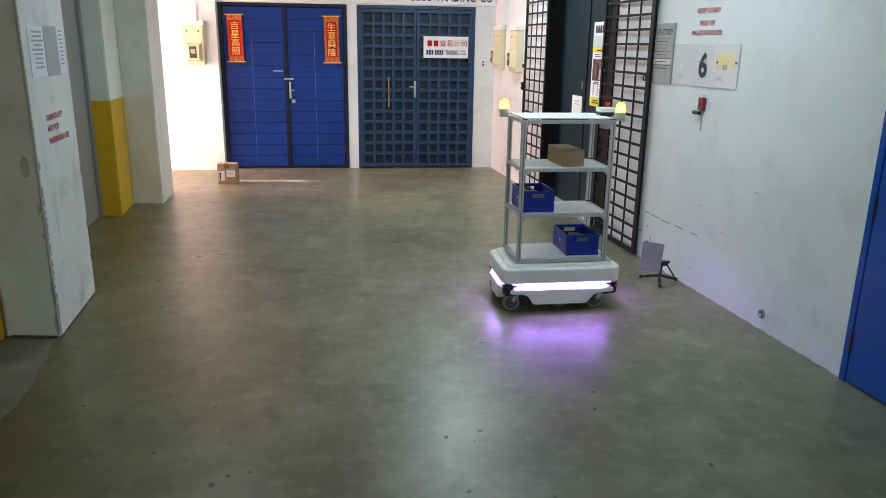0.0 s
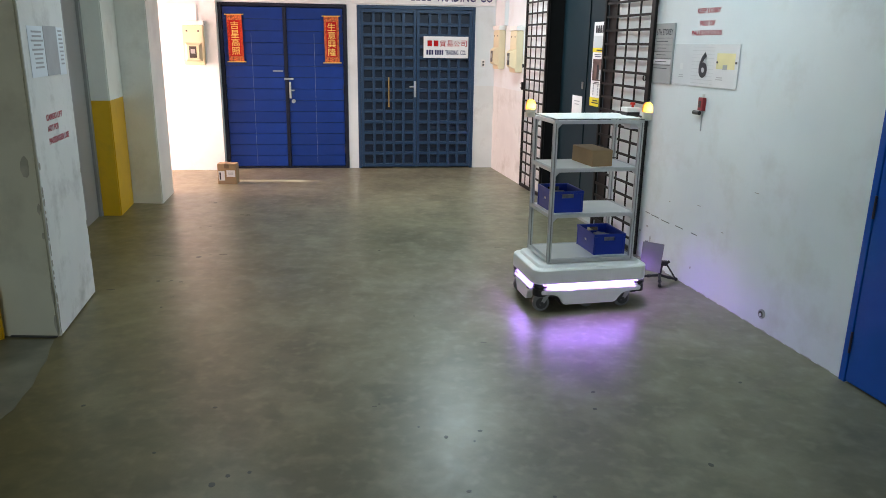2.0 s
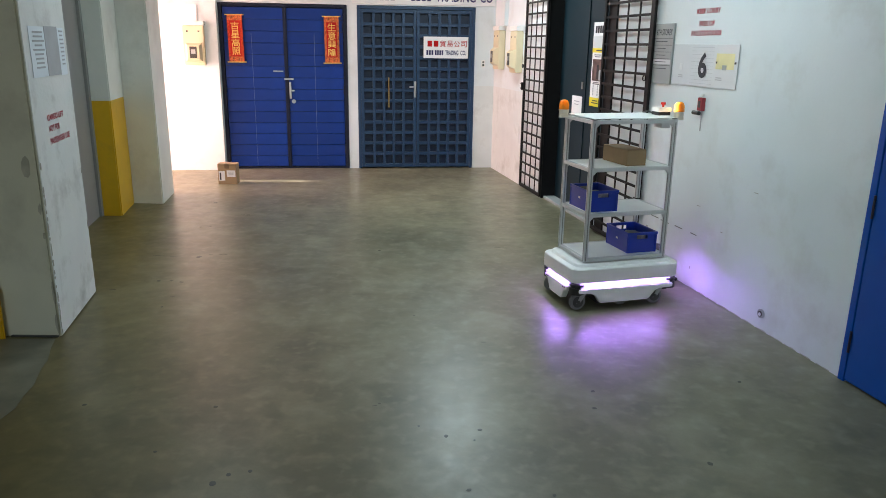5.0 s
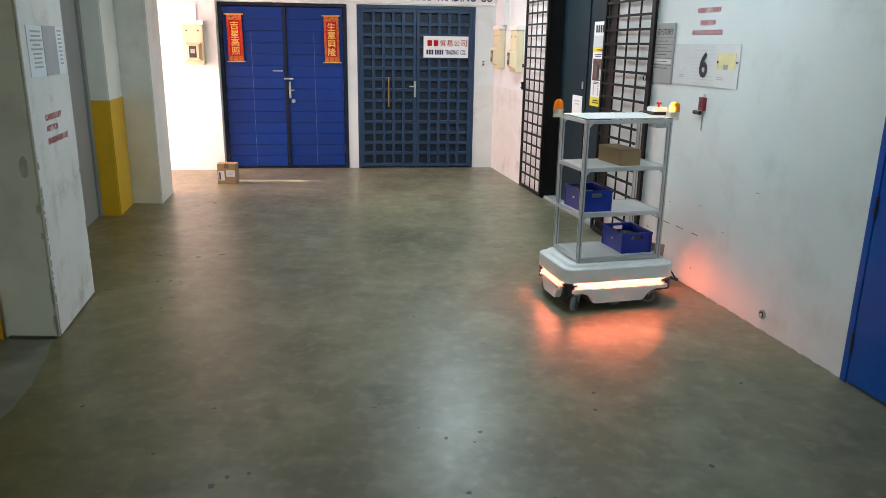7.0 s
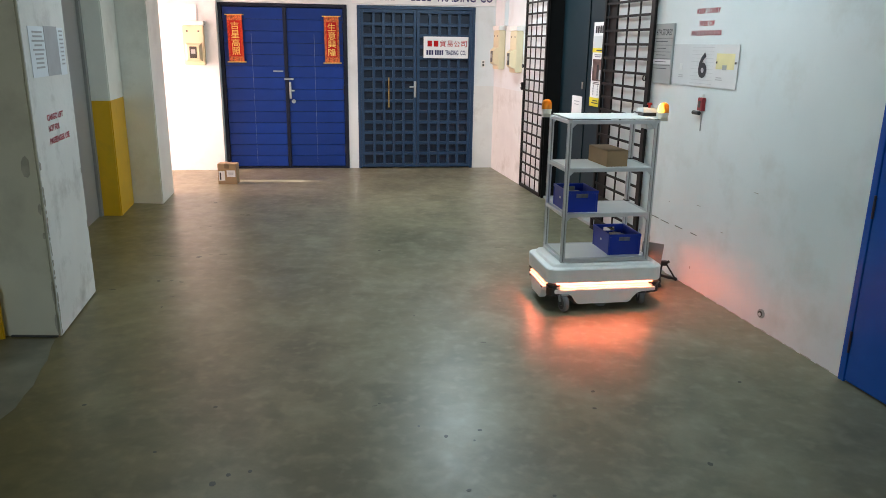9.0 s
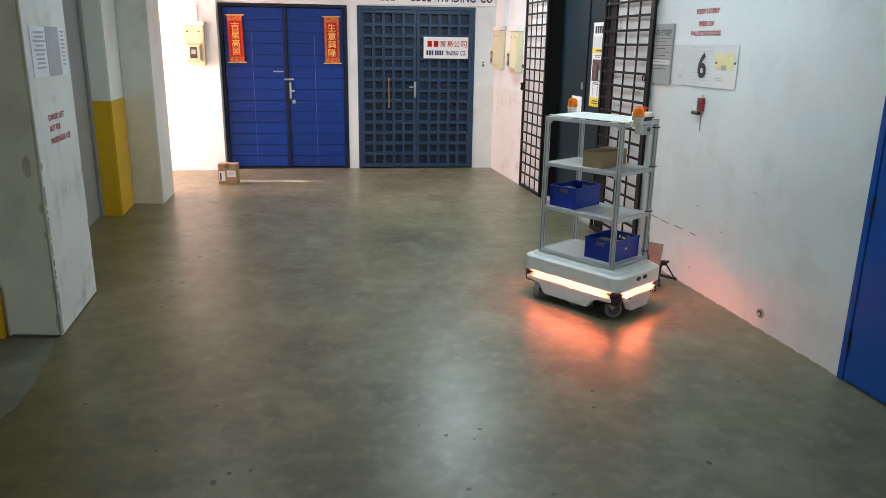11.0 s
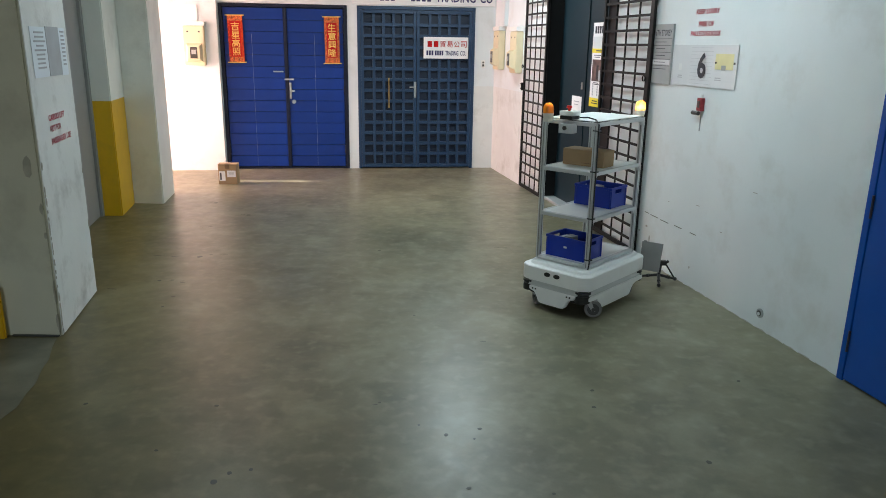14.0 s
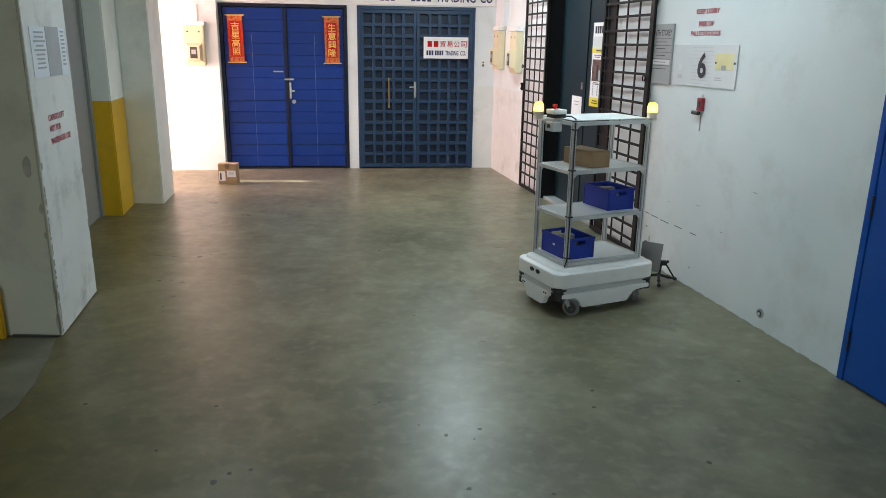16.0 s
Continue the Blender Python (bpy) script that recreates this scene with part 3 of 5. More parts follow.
def grille_door():
    t = thing("door_2", NORTH @ pose(-2.088, 0.02, 0), "navy blue square-grid steel double door, closed", "door", kind="structure")
    W, Hh = 1.777, 2.42
    part("frame_post", boxes((0, 0.045, -0.03, 0.1, 0, Hh), bevel=0.004), M["navy"], t)
    part("frame_post", boxes((W - 0.045, W, -0.03, 0.1, 0, Hh), bevel=0.004), M["navy"], t)
    part("frame_head", boxes((0.046, W - 0.046, -0.03, 0.1, Hh - 0.045, Hh), bevel=0.004), M["navy"], t)
    lw, lh = 0.838, 2.35
    cols, rows = 5, 14
    up = mesh_of("upright_bar", boxes((-0.021, 0.021, -0.028, 0.029, 0.0, lh - 0.06), bevel=0.003), M["navy"])
    cross = mesh_of("cross_bar", boxes((0.0, lw - 0.06, -0.024, 0.0285, -0.023, 0.023), bevel=0.003), M["navy"])
    for x in (0.048, W / 2 + 0.003):
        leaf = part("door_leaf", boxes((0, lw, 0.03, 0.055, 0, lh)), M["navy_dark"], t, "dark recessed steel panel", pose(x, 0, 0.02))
        for a, b in ((0, 0.045), (lw - 0.045, lw)):
            part("stile", boxes((a, b, -0.03, 0.0295, 0, lh), bevel=0.003), M["navy"], leaf)
        part("bottom_rail", boxes((0.046, lw - 0.046, -0.03, 0.0295, 0, 0.05), bevel=0.003), M["navy"], leaf)
        part("top_rail", boxes((0.046, lw - 0.046, -0.03, 0.0295, lh - 0.05, lh), bevel=0.003), M["navy"], leaf)
        for i in range(1, cols):
            part("upright_bar", up, None, leaf, m=pose(0.045 + i * (lw - 0.09) / cols, 0, 0.03))
        for k in range(1, rows):
            part("cross_bar", cross, None, leaf, m=pose(0.03, 0, 0.05 + k * (lh - 0.1) / rows))
    bm = boxes((0.455, 0.475, -0.07, -0.055, 0.94, 1.385), bevel=0.004)
    box(bm, 0.46, 0.47, -0.06, -0.02, 0.98, 0.99)
    box(bm, 0.46, 0.47, -0.06, -0.02, 1.33, 1.34)
    part("pull_handle", bm, M["brass"], t, "long brass pull handle")
    bm = boxes((0.85, 0.885, -0.045, -0.028, 1.09, 1.33), bevel=0.004)
    box(bm, 0.78, 0.87, -0.08, -0.065, 1.24, 1.26)
    box(bm, 0.86, 0.87, -0.07, -0.03, 1.24, 1.26)
    part("door_handle", bm, M["steel"], t, "steel lever handle on a long plate")


blue_door()
grille_door()


def couplet(x, body, lean, label, border):
    t = thing("hanging_scroll", NORTH @ pose(x, -0.012, 1.92, 0, lean, 0), label, "wall hanging", "paper couplets on the blue door")
    part("backing", boxes((-0.108, 0.108, -0.004, 0.0, -0.33, 0.33)), M[border], t, "patterned paper border")
    for z in (-0.29, 0.29):
        part("end_band", boxes((-0.1, 0.1, -0.0055, -0.0042, z - 0.035, z + 0.035)), M["band_gold"], t, "gold patterned end band")
    part("centre_sheet", boxes((-0.075, 0.075, -0.006, -0.004, -0.25, 0.25)), M["red"], t, "red paper centre")
    for i, ch in enumerate(body):
        part("character", letters(ch, 0.118, 0.11, 0.007), M["gold"], t, "gold lettering", pose(0, -0.0075, 0.18 - i * 0.12))
    for z in (-0.333, 0.333):
        bm = bmesh.new()
        cyl(bm, 0.008, 0.008, 0.27, pose(0, -0.004, z, 0, 90, 0), 10)
        part("rod", bm, M["gold"], t)


couplet(-3.857, "\u5409\u661f\u9ad8\u7167", -0.6, "red and orange paper scroll with gold characters", "orange_paper")
couplet(-2.463, "\u751f\u610f\u8208\u9686", -0.6, "red paper scroll with a gold border and characters", "band_gold")


def shop_sign():
    t = thing("shop_sign", NORTH @ pose(-0.757, -0.045, 1.835), "white sign with red and navy lettering", "sign")
    part("board", boxes((-0.34, 0.34, 0, 0.012, -0.157, 0.157), bevel=0.002), M["white"], t)
    part("lettering", strokes(2, 0.19, 0.085, rng), M["red"], t, "red blocks", pose(-0.2, -0.002, 0.055))
    for i, ch in enumerate("\u8cbf\u6613\u516c\u53f8"):
        part("lettering", letters(ch, 0.088, 0.092, 0.006), M["red"], t, "red characters", pose(-0.05 + i * 0.107, -0.002, 0.055))
    for x, n, w in ((-0.245, 3, 0.115), (-0.105, 4, 0.135)):
        part("lettering", strokes(n, w, 0.07, rng), M["ink_navy"], t, "navy blocks", pose(x, -0.002, -0.075))
    lettered(t, letters("TRADING", 0.2, 0.07, 0.025), M["ink_navy"], pose(0.09, -0.002, -0.075))
    lettered(t, letters("CO.", 0.085, 0.07, 0.025), M["ink_navy"], pose(0.262, -0.002, -0.075))


def fascia_sign():
    t = thing("fascia_sign", NORTH @ pose(-1.09, -0.03, 2.6), "long white shop fascia board with navy capitals", "sign")
    part("board", boxes((-1.07, 1.07, 0, 0.03, -0.155, 0.2), bevel=0.003), M["white"], t)
    for x, n, w in ((-0.05, 4, 0.32), (-0.55, 3, 0.24)):
        part("lettering", strokes(n, w, 0.13, rng), M["ink_navy"], t, "navy blocks", pose(x, -0.002, -0.04))
    lettered(t, letters("TRADING", 0.6, 0.14, 0.012), M["ink_navy"], pose(0.47, -0.002, -0.04))
    lettered(t, letters("CO", 0.19, 0.14, 0.012), M["ink_navy"], pose(0.935, -0.002, -0.04))


shop_sign()
fascia_sign()


def meter_box(m, label):
    t = thing("meter_box", m, label, "meter box", "cream meter boxes")
    body = prism([(-0.145, -0.29), (0.145, -0.29), (0.145, 0.26), (-0.145, 0.26)], 0.1, 0.01)
    part("body", body, M["cream"], t, m=pose(0, -0.1, 0))
    bm = boxes((-0.115, 0.115, -0.16, -0.1, -0.24, 0.02))
    for v in bm.verts:
        if v.co.y < -0.13:
            v.co.x *= 0.72
            v.co.z = -0.11 + (v.co.z + 0.11) * 0.72
    part("front_cover", bm, M["cream"], t)
    part("window", boxes((-0.05, 0.05, -0.166, -0.1605, -0.19, -0.03), bevel=0.002), M["dark"], t, "dark meter window")
    part("dial_label", boxes((-0.03, 0.03, -0.169, -0.1665, -0.13, -0.07)), M["board_grey"], t, "pale meter label")
    part("lid", boxes((-0.16, 0.16, -0.11, 0.0, 0.262, 0.32), bevel=0.006), M["panel_white"], t, "pale top cap")
    for x in (-0.08, 0.08):
        part("screw", boxes((x - 0.012, x + 0.012, -0.104, -0.1005, 0.17, 0.19)), M["dark"], t)
    return t


meter_box(NORTH @ pose(-4.415, -0.122, 1.83), "cream electricity meter box on the sunlit wall")
meter_box(EAST @ pose(0.42, -0.0035, 1.83), "cream meter box below a cable trunk")
meter_box(EAST @ pose(1.27, -0.0035, 1.81), "cream meter box beside the black gate")
t = thing("backing_board", NORTH @ pose(-4.60, -0.122, 2.1), "white painted board behind the meter box", "board")
part("board", boxes((-0.24, 0.24, -0.02, 0.0, -0.1, 0.28), bevel=0.003), M["panel_white"], t)
t = thing("cable_trunk", EAST @ pose(0.55, 0, 2.15), "white vertical cable trunk", "cable trunk")
part("trunk", boxes((-0.12, 0.12, -0.06, 0.0, 0.0, CEIL - 2.16), bevel=0.004), M["wall"], t)
t = thing("doorbell", NORTH @ pose(-0.175, 0, 1.606), "small white push button on the wall", "doorbell")
part("plate", boxes((-0.03, 0.03, -0.015, 0, -0.055, 0.055), bevel=0.003), M["panel_white"], t)
part("button", boxes((-0.014, 0.014, -0.022, -0.0155, -0.035, -0.005)), M["dark"], t)
part("button", boxes((-0.014, 0.014, -0.022, -0.0155, 0.012, 0.035)), M["dark"], t)


# ---- lobby doorway, gate leaves and posters ----
def lobby_door():
    t = thing("door_3", EAST @ pose(DO0, 0.0, 0), "dark teal steel double door in a deep black frame", "door", kind="structure")
    W = DO1 - DO0
    part("frame_post", boxes((0, 0.03, -0.012, 0.21, 0, DOH), bevel=0.003), M["black"], t)
    part("frame_post", boxes((W - 0.12, W, 0.12, 0.21, 0, DOH), bevel=0.003), M["black"], t)
    part("architrave", boxes((W - 0.15, W + 0.05, -0.012, -0.001, 0, DOH), bevel=0.002), M["black"], t)
    part("frame_head", boxes((0.031, W - 0.121, 0.0, 0.21, DOH - 0.04, DOH), bevel=0.003), M["black"], t)
    a = part("door_leaf", boxes((0.032, 0.824, 0.17, 0.215, 0.01, DOH - 0.042), bevel=0.003), M["teal"], t)
    b = part("door_leaf", boxes((0.83, W - 0.125, 0.17, 0.215, 0.01, DOH - 0.042), bevel=0.003), M["teal"], t)
    part("cover_strip", boxes((0.81, 0.845, 0.155, 0.1695, 0.01, DOH - 0.05), bevel=0.002), M["teal"], b)
    part("lock", boxes((0.72, 0.75, 0.155, 0.1695, 1.41, 1.49), bevel=0.003), M["steel"], a, "small steel lock")
    part("closing_wall", boxes((-0.3, W + 0.3, 0.5, 0.56, 0, CEIL)), M["wall"], t)
    part("sill", boxes((0.032, W - 0.13, 0.02, 0.168, 0.0, 0.03), bevel=0.003), M["board_grey"], t, "worn grey sill")


lobby_door()


def gate_leaf(s0, off, width, height, cols, rows, first_z, step, flip, label):
    t = thing("gate_leaf", EAST @ pose(s0, -off, 0), label, "gate", "black folding gate leaves")
    f = 0.038
    part("stile", boxes((0, f, 0, 0.026, 0.02, height), bevel=0.003), M["black"], t)
    part("stile", boxes((width - f, width + (0.03 if flip else 0), 0, 0.026, 0.02, height), bevel=0.003), M["black"], t)
    part("bottom_rail", boxes((f, width - f, 0.001, 0.025, 0.02, 0.06), bevel=0.003), M["black"], t)
    part("top_rail", boxes((f, width - f, 0.001, 0.025, height - 0.04, height), bevel=0.003), M["black"], t)
    up = mesh_of("upright_bar", boxes((-0.01, 0.01, 0.008, 0.018, 0.06, height - 0.04)), M["black"])
    cross = mesh_of("cross_bar", boxes((f, width - f, 0.007, 0.019, -0.011, 0.011)), M["black"])
    for i in range(1, cols):
        part("upright_bar", up, None, t, m=pose(f / 2 + i * (width - f) / cols, 0, 0))
    for k in range(1, rows):
        part("cross_bar", cross, None, t, m=pose(0, 0, first_z + k * step))
    x = 0.0 if flip else width
    for z in (0.5, 1.35, 2.2):
        bm = bmesh.new()
        cyl(bm, 0.012, 0.012, 0.12, pose(width - x, 0.014, z), 10)
        part("hinge", bm, M["black"], t)
    lx = 0.02 if not flip else width - 0.02
    if not flip:
        bolt = boxes((lx - 0.012, lx + 0.012, -0.03, 0.0, 1.31, 1.41), bevel=0.003)
        for z in (1.325, 1.385):
            box(bolt, lx - 0.06, lx - 0.012, -0.022, -0.008, z, z + 0.014)
        part("latch", bolt, M["black"], t, "black slide bolt")
    bm = bmesh.new()
    bmesh.ops.create_cone(bm, segments=14, radius1=0.025, radius2=0.025, depth=0.012, cap_ends=False, matrix=pose(lx, -0.02, 1.62, 90))
    part("padlock_ring", bm, M["black"], t)
    return t


gate_leaf(1.61, 0.05, 0.84, 2.9, 4, 21, 0.08, 0.137, False, "black steel grid gate leaf folded against the wall")
gate_leaf(4.095, 0.05, 1.009, 2.9, 4, 22, 0.012, 0.1262, True, "black steel grid gate leaf folded open by the doorway")


def poster():
    t = thing("poster", EAST @ pose(DO0 + 1.11, 0.166, 1.69), "tall white poster with yellow bands and a dark photo", "poster")
    part("sheet", boxes((-0.148, 0.148, 0, 0.003, -0.445, 0.445)), M["white"], t)
    part("heading", strokes(4, 0.23, 0.075, rng), M["ink_black"], t, "black heading blocks", pose(0.01, -0.002, 0.37))
    part("sky_panel", boxes((-0.148, 0.148, -0.0015, -0.0004, 0.176, 0.3)), M["board_light"], t, "pale grey panel")
    band = part("band", boxes((-0.148, 0.148, -0.002, -0.0005, 0.13, 0.175)), M["bright_yellow"], t, "yellow band")
    part("small_print", bars(1, 0.2, 0.022, rng, 0.5), M["ink_black"], band, "", pose(0.03, -0.0022, 0.152))
    band = part("band", boxes((-0.148, 0.148, -0.002, -0.0005, -0.445, -0.35)), M["bright_yellow"], t, "yellow band")
    part("small_print", bars(2, 0.2, 0.05, rng, 0.45), M["ink_black"], band, "", pose(0, -0.0022, -0.395))
    photo = part("photo", boxes((-0.12, 0.148, -0.002, -0.0005, -0.17, 0.06)), M["photo"], t, "dark photo print")
    part("figure", boxes((0.0, 0.05, -0.0032, -0.0021, -0.15, 0.0)), M["robot_black"], photo)
    part("figure", boxes((0.06, 0.12, -0.0032, -0.0021, -0.16, -0.05)), M["ink_grey"], photo)
    part("small_print", bars(2, 0.22, 0.03, rng, 0.5), M["ink_black"], t, "", pose(0, -0.001, -0.195))
    for i in range(4):
        bm = bmesh.new()
        for x in (-0.07, 0.05):
            bmesh.ops.create_cone(bm, segments=12, radius1=0.014, radius2=0.014, depth=0.001, cap_ends=True, matrix=pose(x, 0, -0.225 - i * 0.03, 90))
        part("pictogram", bm, M["ink_grey"], t, "", pose(0, -0.0012, 0))
    part("small_print", bars(2, 0.24, 0.04, rng, 0.4), M["ink_navy"], t, "", pose(0, -0.001, 0.095))


def notice():
    t = thing("paper_notice", EAST @ pose(DO0 + 0.6, 0.164, 1.218), "white paper notice taped to the teal door", "notice")
    part("sheet", boxes((-0.148, 0.148, 0, 0.003, -0.14, 0.108)), M["white"], t)
    part("small_print", bars(2, 0.2, 0.07, rng, 0.3), M["ink_grey"], t, "", pose(0, -0.001, 0.03))


poster()
notice()


# ---- right-hand wall furniture ----
def stencil(lines, m, mat, label, name="wall_stencil"):
    t = thing(name, m, label, "stencil")
    for body, x, z, w, h in lines:
        lettered(t, letters(body, w, h, 0.028), mat, pose(x, 0, z))
    return t


stencil([("KEEP LOBBY", 5.9, 2.155, 0.325, 0.038), ("FREE OF", 5.893, 2.063, 0.21, 0.038), ("PALLETS/GOODS", 5.892, 1.993, 0.415, 0.038)],
        EAST @ pose(0, -0.003, 0), M["ink_red"], "red stencilled wall lettering on white paint")


def directory():
    t = thing("directory_board", EAST @ pose(5.255, -0.02, 1.83), "grey tenant directory board", "sign")
    part("board", boxes((-0.18, 0.18, 0, 0.018, -0.245, 0.245), bevel=0.003), M["board_grey"], t)
    lettered(t, letters("6TH STOREY", 0.27, 0.05, 0.015), M["ink_black"], pose(0.03, -0.002, 0.175))
    for i in range(5):
        z = 0.1 - i * 0.055
        part("strip", boxes((-0.165, 0.165, -0.003, -0.0005, z - 0.019, z + 0.019)), M["board_light"] if i == 3 else M["board_grey"], t)
        part("small_print", bars(1, 0.25, 0.01, rng, 0.5), M["ink_black"], t, "", pose(0, -0.0035, z))
        part("rule", boxes((-0.17, 0.17, -0.0035, -0.0005, z + 0.0245, z + 0.0275)), M["ink_black"], t)


def storey_plate():
    t = thing("storey_plate", EAST @ pose(5.79, -0.009, 1.752), "pale acrylic storey plate with a large black numeral", "sign")
    part("plate", boxes((-0.335, 0.575, 0.0, 0.004, -0.157, 0.157), bevel=0.001), M["plate_clear"], t)
    for x in (-0.3, 0.5):
        part("spacer", boxes((x - 0.012, x + 0.012, 0.0042, 0.0088, -0.012, 0.012)), M["steel"], t)
    for k in range(11):
        z = 0.135 - k * 0.027
        part("rule", boxes((-0.05, 0.26, -0.0025, -0.0005, z - 0.0009, z + 0.0009)), M["ink_grey"], t)
    part("numeral", letters("6", 0.12, 0.195, 0.03), M["ink_black"], t, "large black numeral", pose(0.12, -0.004, 0.003))
    part("panel", boxes((0.297, 0.53, -0.002, -0.0005, -0.02, 0.093)), M["pale_yellow"], t, "faded yellow square")
    part("mark", boxes((0.385, 0.44, -0.0035, -0.0022, -0.025, 0.01)), M["board_grey"], t)
    part("screw", boxes((0.3, 0.315, -0.006, -0.0025, 0.02, 0.035)), M["dark"], t)
    part("screw", boxes((0.54, 0.555, -0.006, -0.0005, 0.02, 0.035)), M["dark"], t)
    part("small_print", bars(2, 0.1, 0.03, rng, 0.5), M["ink_grey"], t, "", pose(-0.2, -0.001, -0.09))
    part("mark", boxes((-0.225, -0.18, -0.002, -0.0005, -0.04, 0.01)), M["board_light"], t)
    part("small_print", bars(2, 0.09, 0.03, rng, 0.5), M["ink_grey"], t, "", pose(0.35, -0.001, -0.09))


directory()
storey_plate()


def alarm():
    t = thing("alarm_point", EAST @ pose(5.962, 0, 1.458), "dark red key box with a black cord", "alarm")
    part("body", boxes((-0.04, 0.028, -0.03, 0, -0.045, 0.055), bevel=0.005), M["red_box"], t)
    part("window", boxes((-0.026, 0.004, -0.0335, -0.0305, -0.02, 0.03)), M["dark"], t)
    bm = bmesh.new()
    cyl(bm, 0.016, 0.016, 0.085, pose(-0.035, -0.035, -0.062, 0, 90, 0), 14)
    part("hammer", bm, M["robot_black"], t, "black hammer handle")
    part("bracket", boxes((-0.016, 0.004, -0.015, 0, 0.056, 0.08)), M["board_light"], t)
    part("cord", boxes((-0.012, -0.004, -0.006, 0, -0.2, -0.046)), M["ink_grey"], t, "grey hanging cord")


alarm()


def side_door():
    t = thing("door_4", EAST @ pose(SD0, 0, 0), "bright blue steel side door, closed", "door", kind="structure")
    W = SD1 - SD0
    part("frame_post", boxes((-0.045, -0.001, -0.016, 0.15, 0, SDH + 0.04), bevel=0.004), M["blue_gloss"], t)
    part("frame_post", boxes((W + 0.001, W + 0.045, -0.016, 0.15, 0, SDH + 0.04), bevel=0.004), M["blue_gloss"], t)
    part("frame_head", boxes((0.0, W, -0.016, 0.15, SDH + 0.002, SDH + 0.04), bevel=0.004), M["blue_gloss"], t)
    leaf = part("door_leaf", boxes((0.003, W - 0.003, -0.011, 0.035, 0.012, SDH - 0.002), bevel=0.004), M["blue_gloss"], t)
    for z in (0.25, 1.05, 1.85):
        bm = bmesh.new()
        cyl(bm, 0.007, 0.007, 0.13, pose(0.002, -0.017, z), 12)
        part("hinge", bm, M["frame"], leaf)
    part("closing_wall", boxes((-0.2, W + 0.2, 0.5, 0.56, 0, 2.5)), M["wall"], t)


side_door()
t = thing("pipe_stub", EAST @ pose(6.978, 0, 0.118), "capped steel pipe stub low on the wall", "pipe")
bm = bmesh.new()
cyl(bm, 0.032, 0.032, 0.012, pose(0, -0.006, 0, 90), 18)
part("flange", bm, M["board_grey"], t)
bm = bmesh.new()
cyl(bm, 0.021, 0.021, 0.003, pose(0, -0.0138, 0, 90), 18)
part("stub", bm, M["dark"], t)
bm = bmesh.new()
cyl(bm, 0.012, 0.012, 0.004, pose(0.002, -0.0176, -0.003, 90), 14)
part("plug", bm, M["board_light"], t)
t = thing("wall_scratch", EAST @ pose(5.65, -0.002, 0.44), "dark scrape along the white wall", "scratch")
for a, b, z in ((-0.45, -0.37, 0.004), (-0.34, -0.2, 0.0), (-0.16, -0.02, -0.004), (0.08, 0.2, 0.002), (0.33, 0.42, 0.003)):
    part("scrape", boxes((a, b, -0.0015, 0, z - 0.0035, z + 0.0025)), M["rail"], t)

grime = random.Random(9)
for a0 in range(0, 22):
    a = 4.3 + a0 * 0.155
    w = grime.uniform(0.1, 0.15)
    bm = prism([(0, 0), (w, 0), (w, grime.uniform(0.002, 0.006)), (w * 0.66, grime.uniform(0.003, 0.01)), (w * 0.33, grime.uniform(0.002, 0.008)), (0, grime.uniform(0.002, 0.006))], -0.0016)
    part("grime", bm, M["grime"], scene.objects["wall_east"], m=pose(a, -0.0004, 0.001))
for x, z, w, h in ((5.25, 0.32, 0.02, 0.012), (5.32, 0.22, 0.012, 0.03), (5.12, 0.25, 0.015, 0.01), (6.02, 0.16, 0.008, 0.012), (5.6, 0.62, 0.012, 0.004), (6.05, 0.68, 0.03, 0.003), (6.4, 0.55, 0.02, 0.003), (6.75, 0.92, 0.03, 0.003), (5.5, 0.14, 0.02, 0.006)):
    bm = prism([(-w, 0), (-w * 0.4, -h), (w * 0.5, -h * 0.8), (w, 0.1 * h), (w * 0.3, h), (-w * 0.6, h * 0.7)], -0.0014)
    part("scuff", bm, M["grime"], scene.objects["wall_east"], m=pose(x, -0.0004, z))

# ---- lift pillar notices ----
t = thing("lift_notice", WEST @ pose(0.27, -0.008, 1.80), "faded printed notice sheets on the pillar", "notice")
part("sheet", boxes((-0.17, 0.129, -0.002, 0.0, -0.155, 0.15)), M["paper"], t, "white printed sheet")
part("sheet", boxes((0.411, 0.56, -0.002, 0.0, -0.16, 0.15)), M["paper"], t, "white printed sheet")
part("sheet", boxes((0.13, 0.41, -0.004, -0.0022, -0.155, 0.155)), M["ink_grey"], t, "grey plastic sleeve")
part("small_print", bars(9, 0.23, 0.24, rng, 0.42), M["ink_grey"], t, "", pose(-0.01, -0.0035, 0.01))
part("small_print", bars(9, 0.1, 0.24, rng, 0.42), M["ink_grey"], t, "", pose(0.49, -0.0035, 0.02))
stencil([("CARGO LIFT", 0.43, 1.39, 0.35, 0.04), ("NOT FOR", 0.38, 1.32, 0.235, 0.04), ("PASSENGER USE", 0.48, 1.24, 0.44, 0.04)],
        WEST @ pose(0, -0.009, 0), M["ink_red"], "red stencilled lettering on the lift pillar")


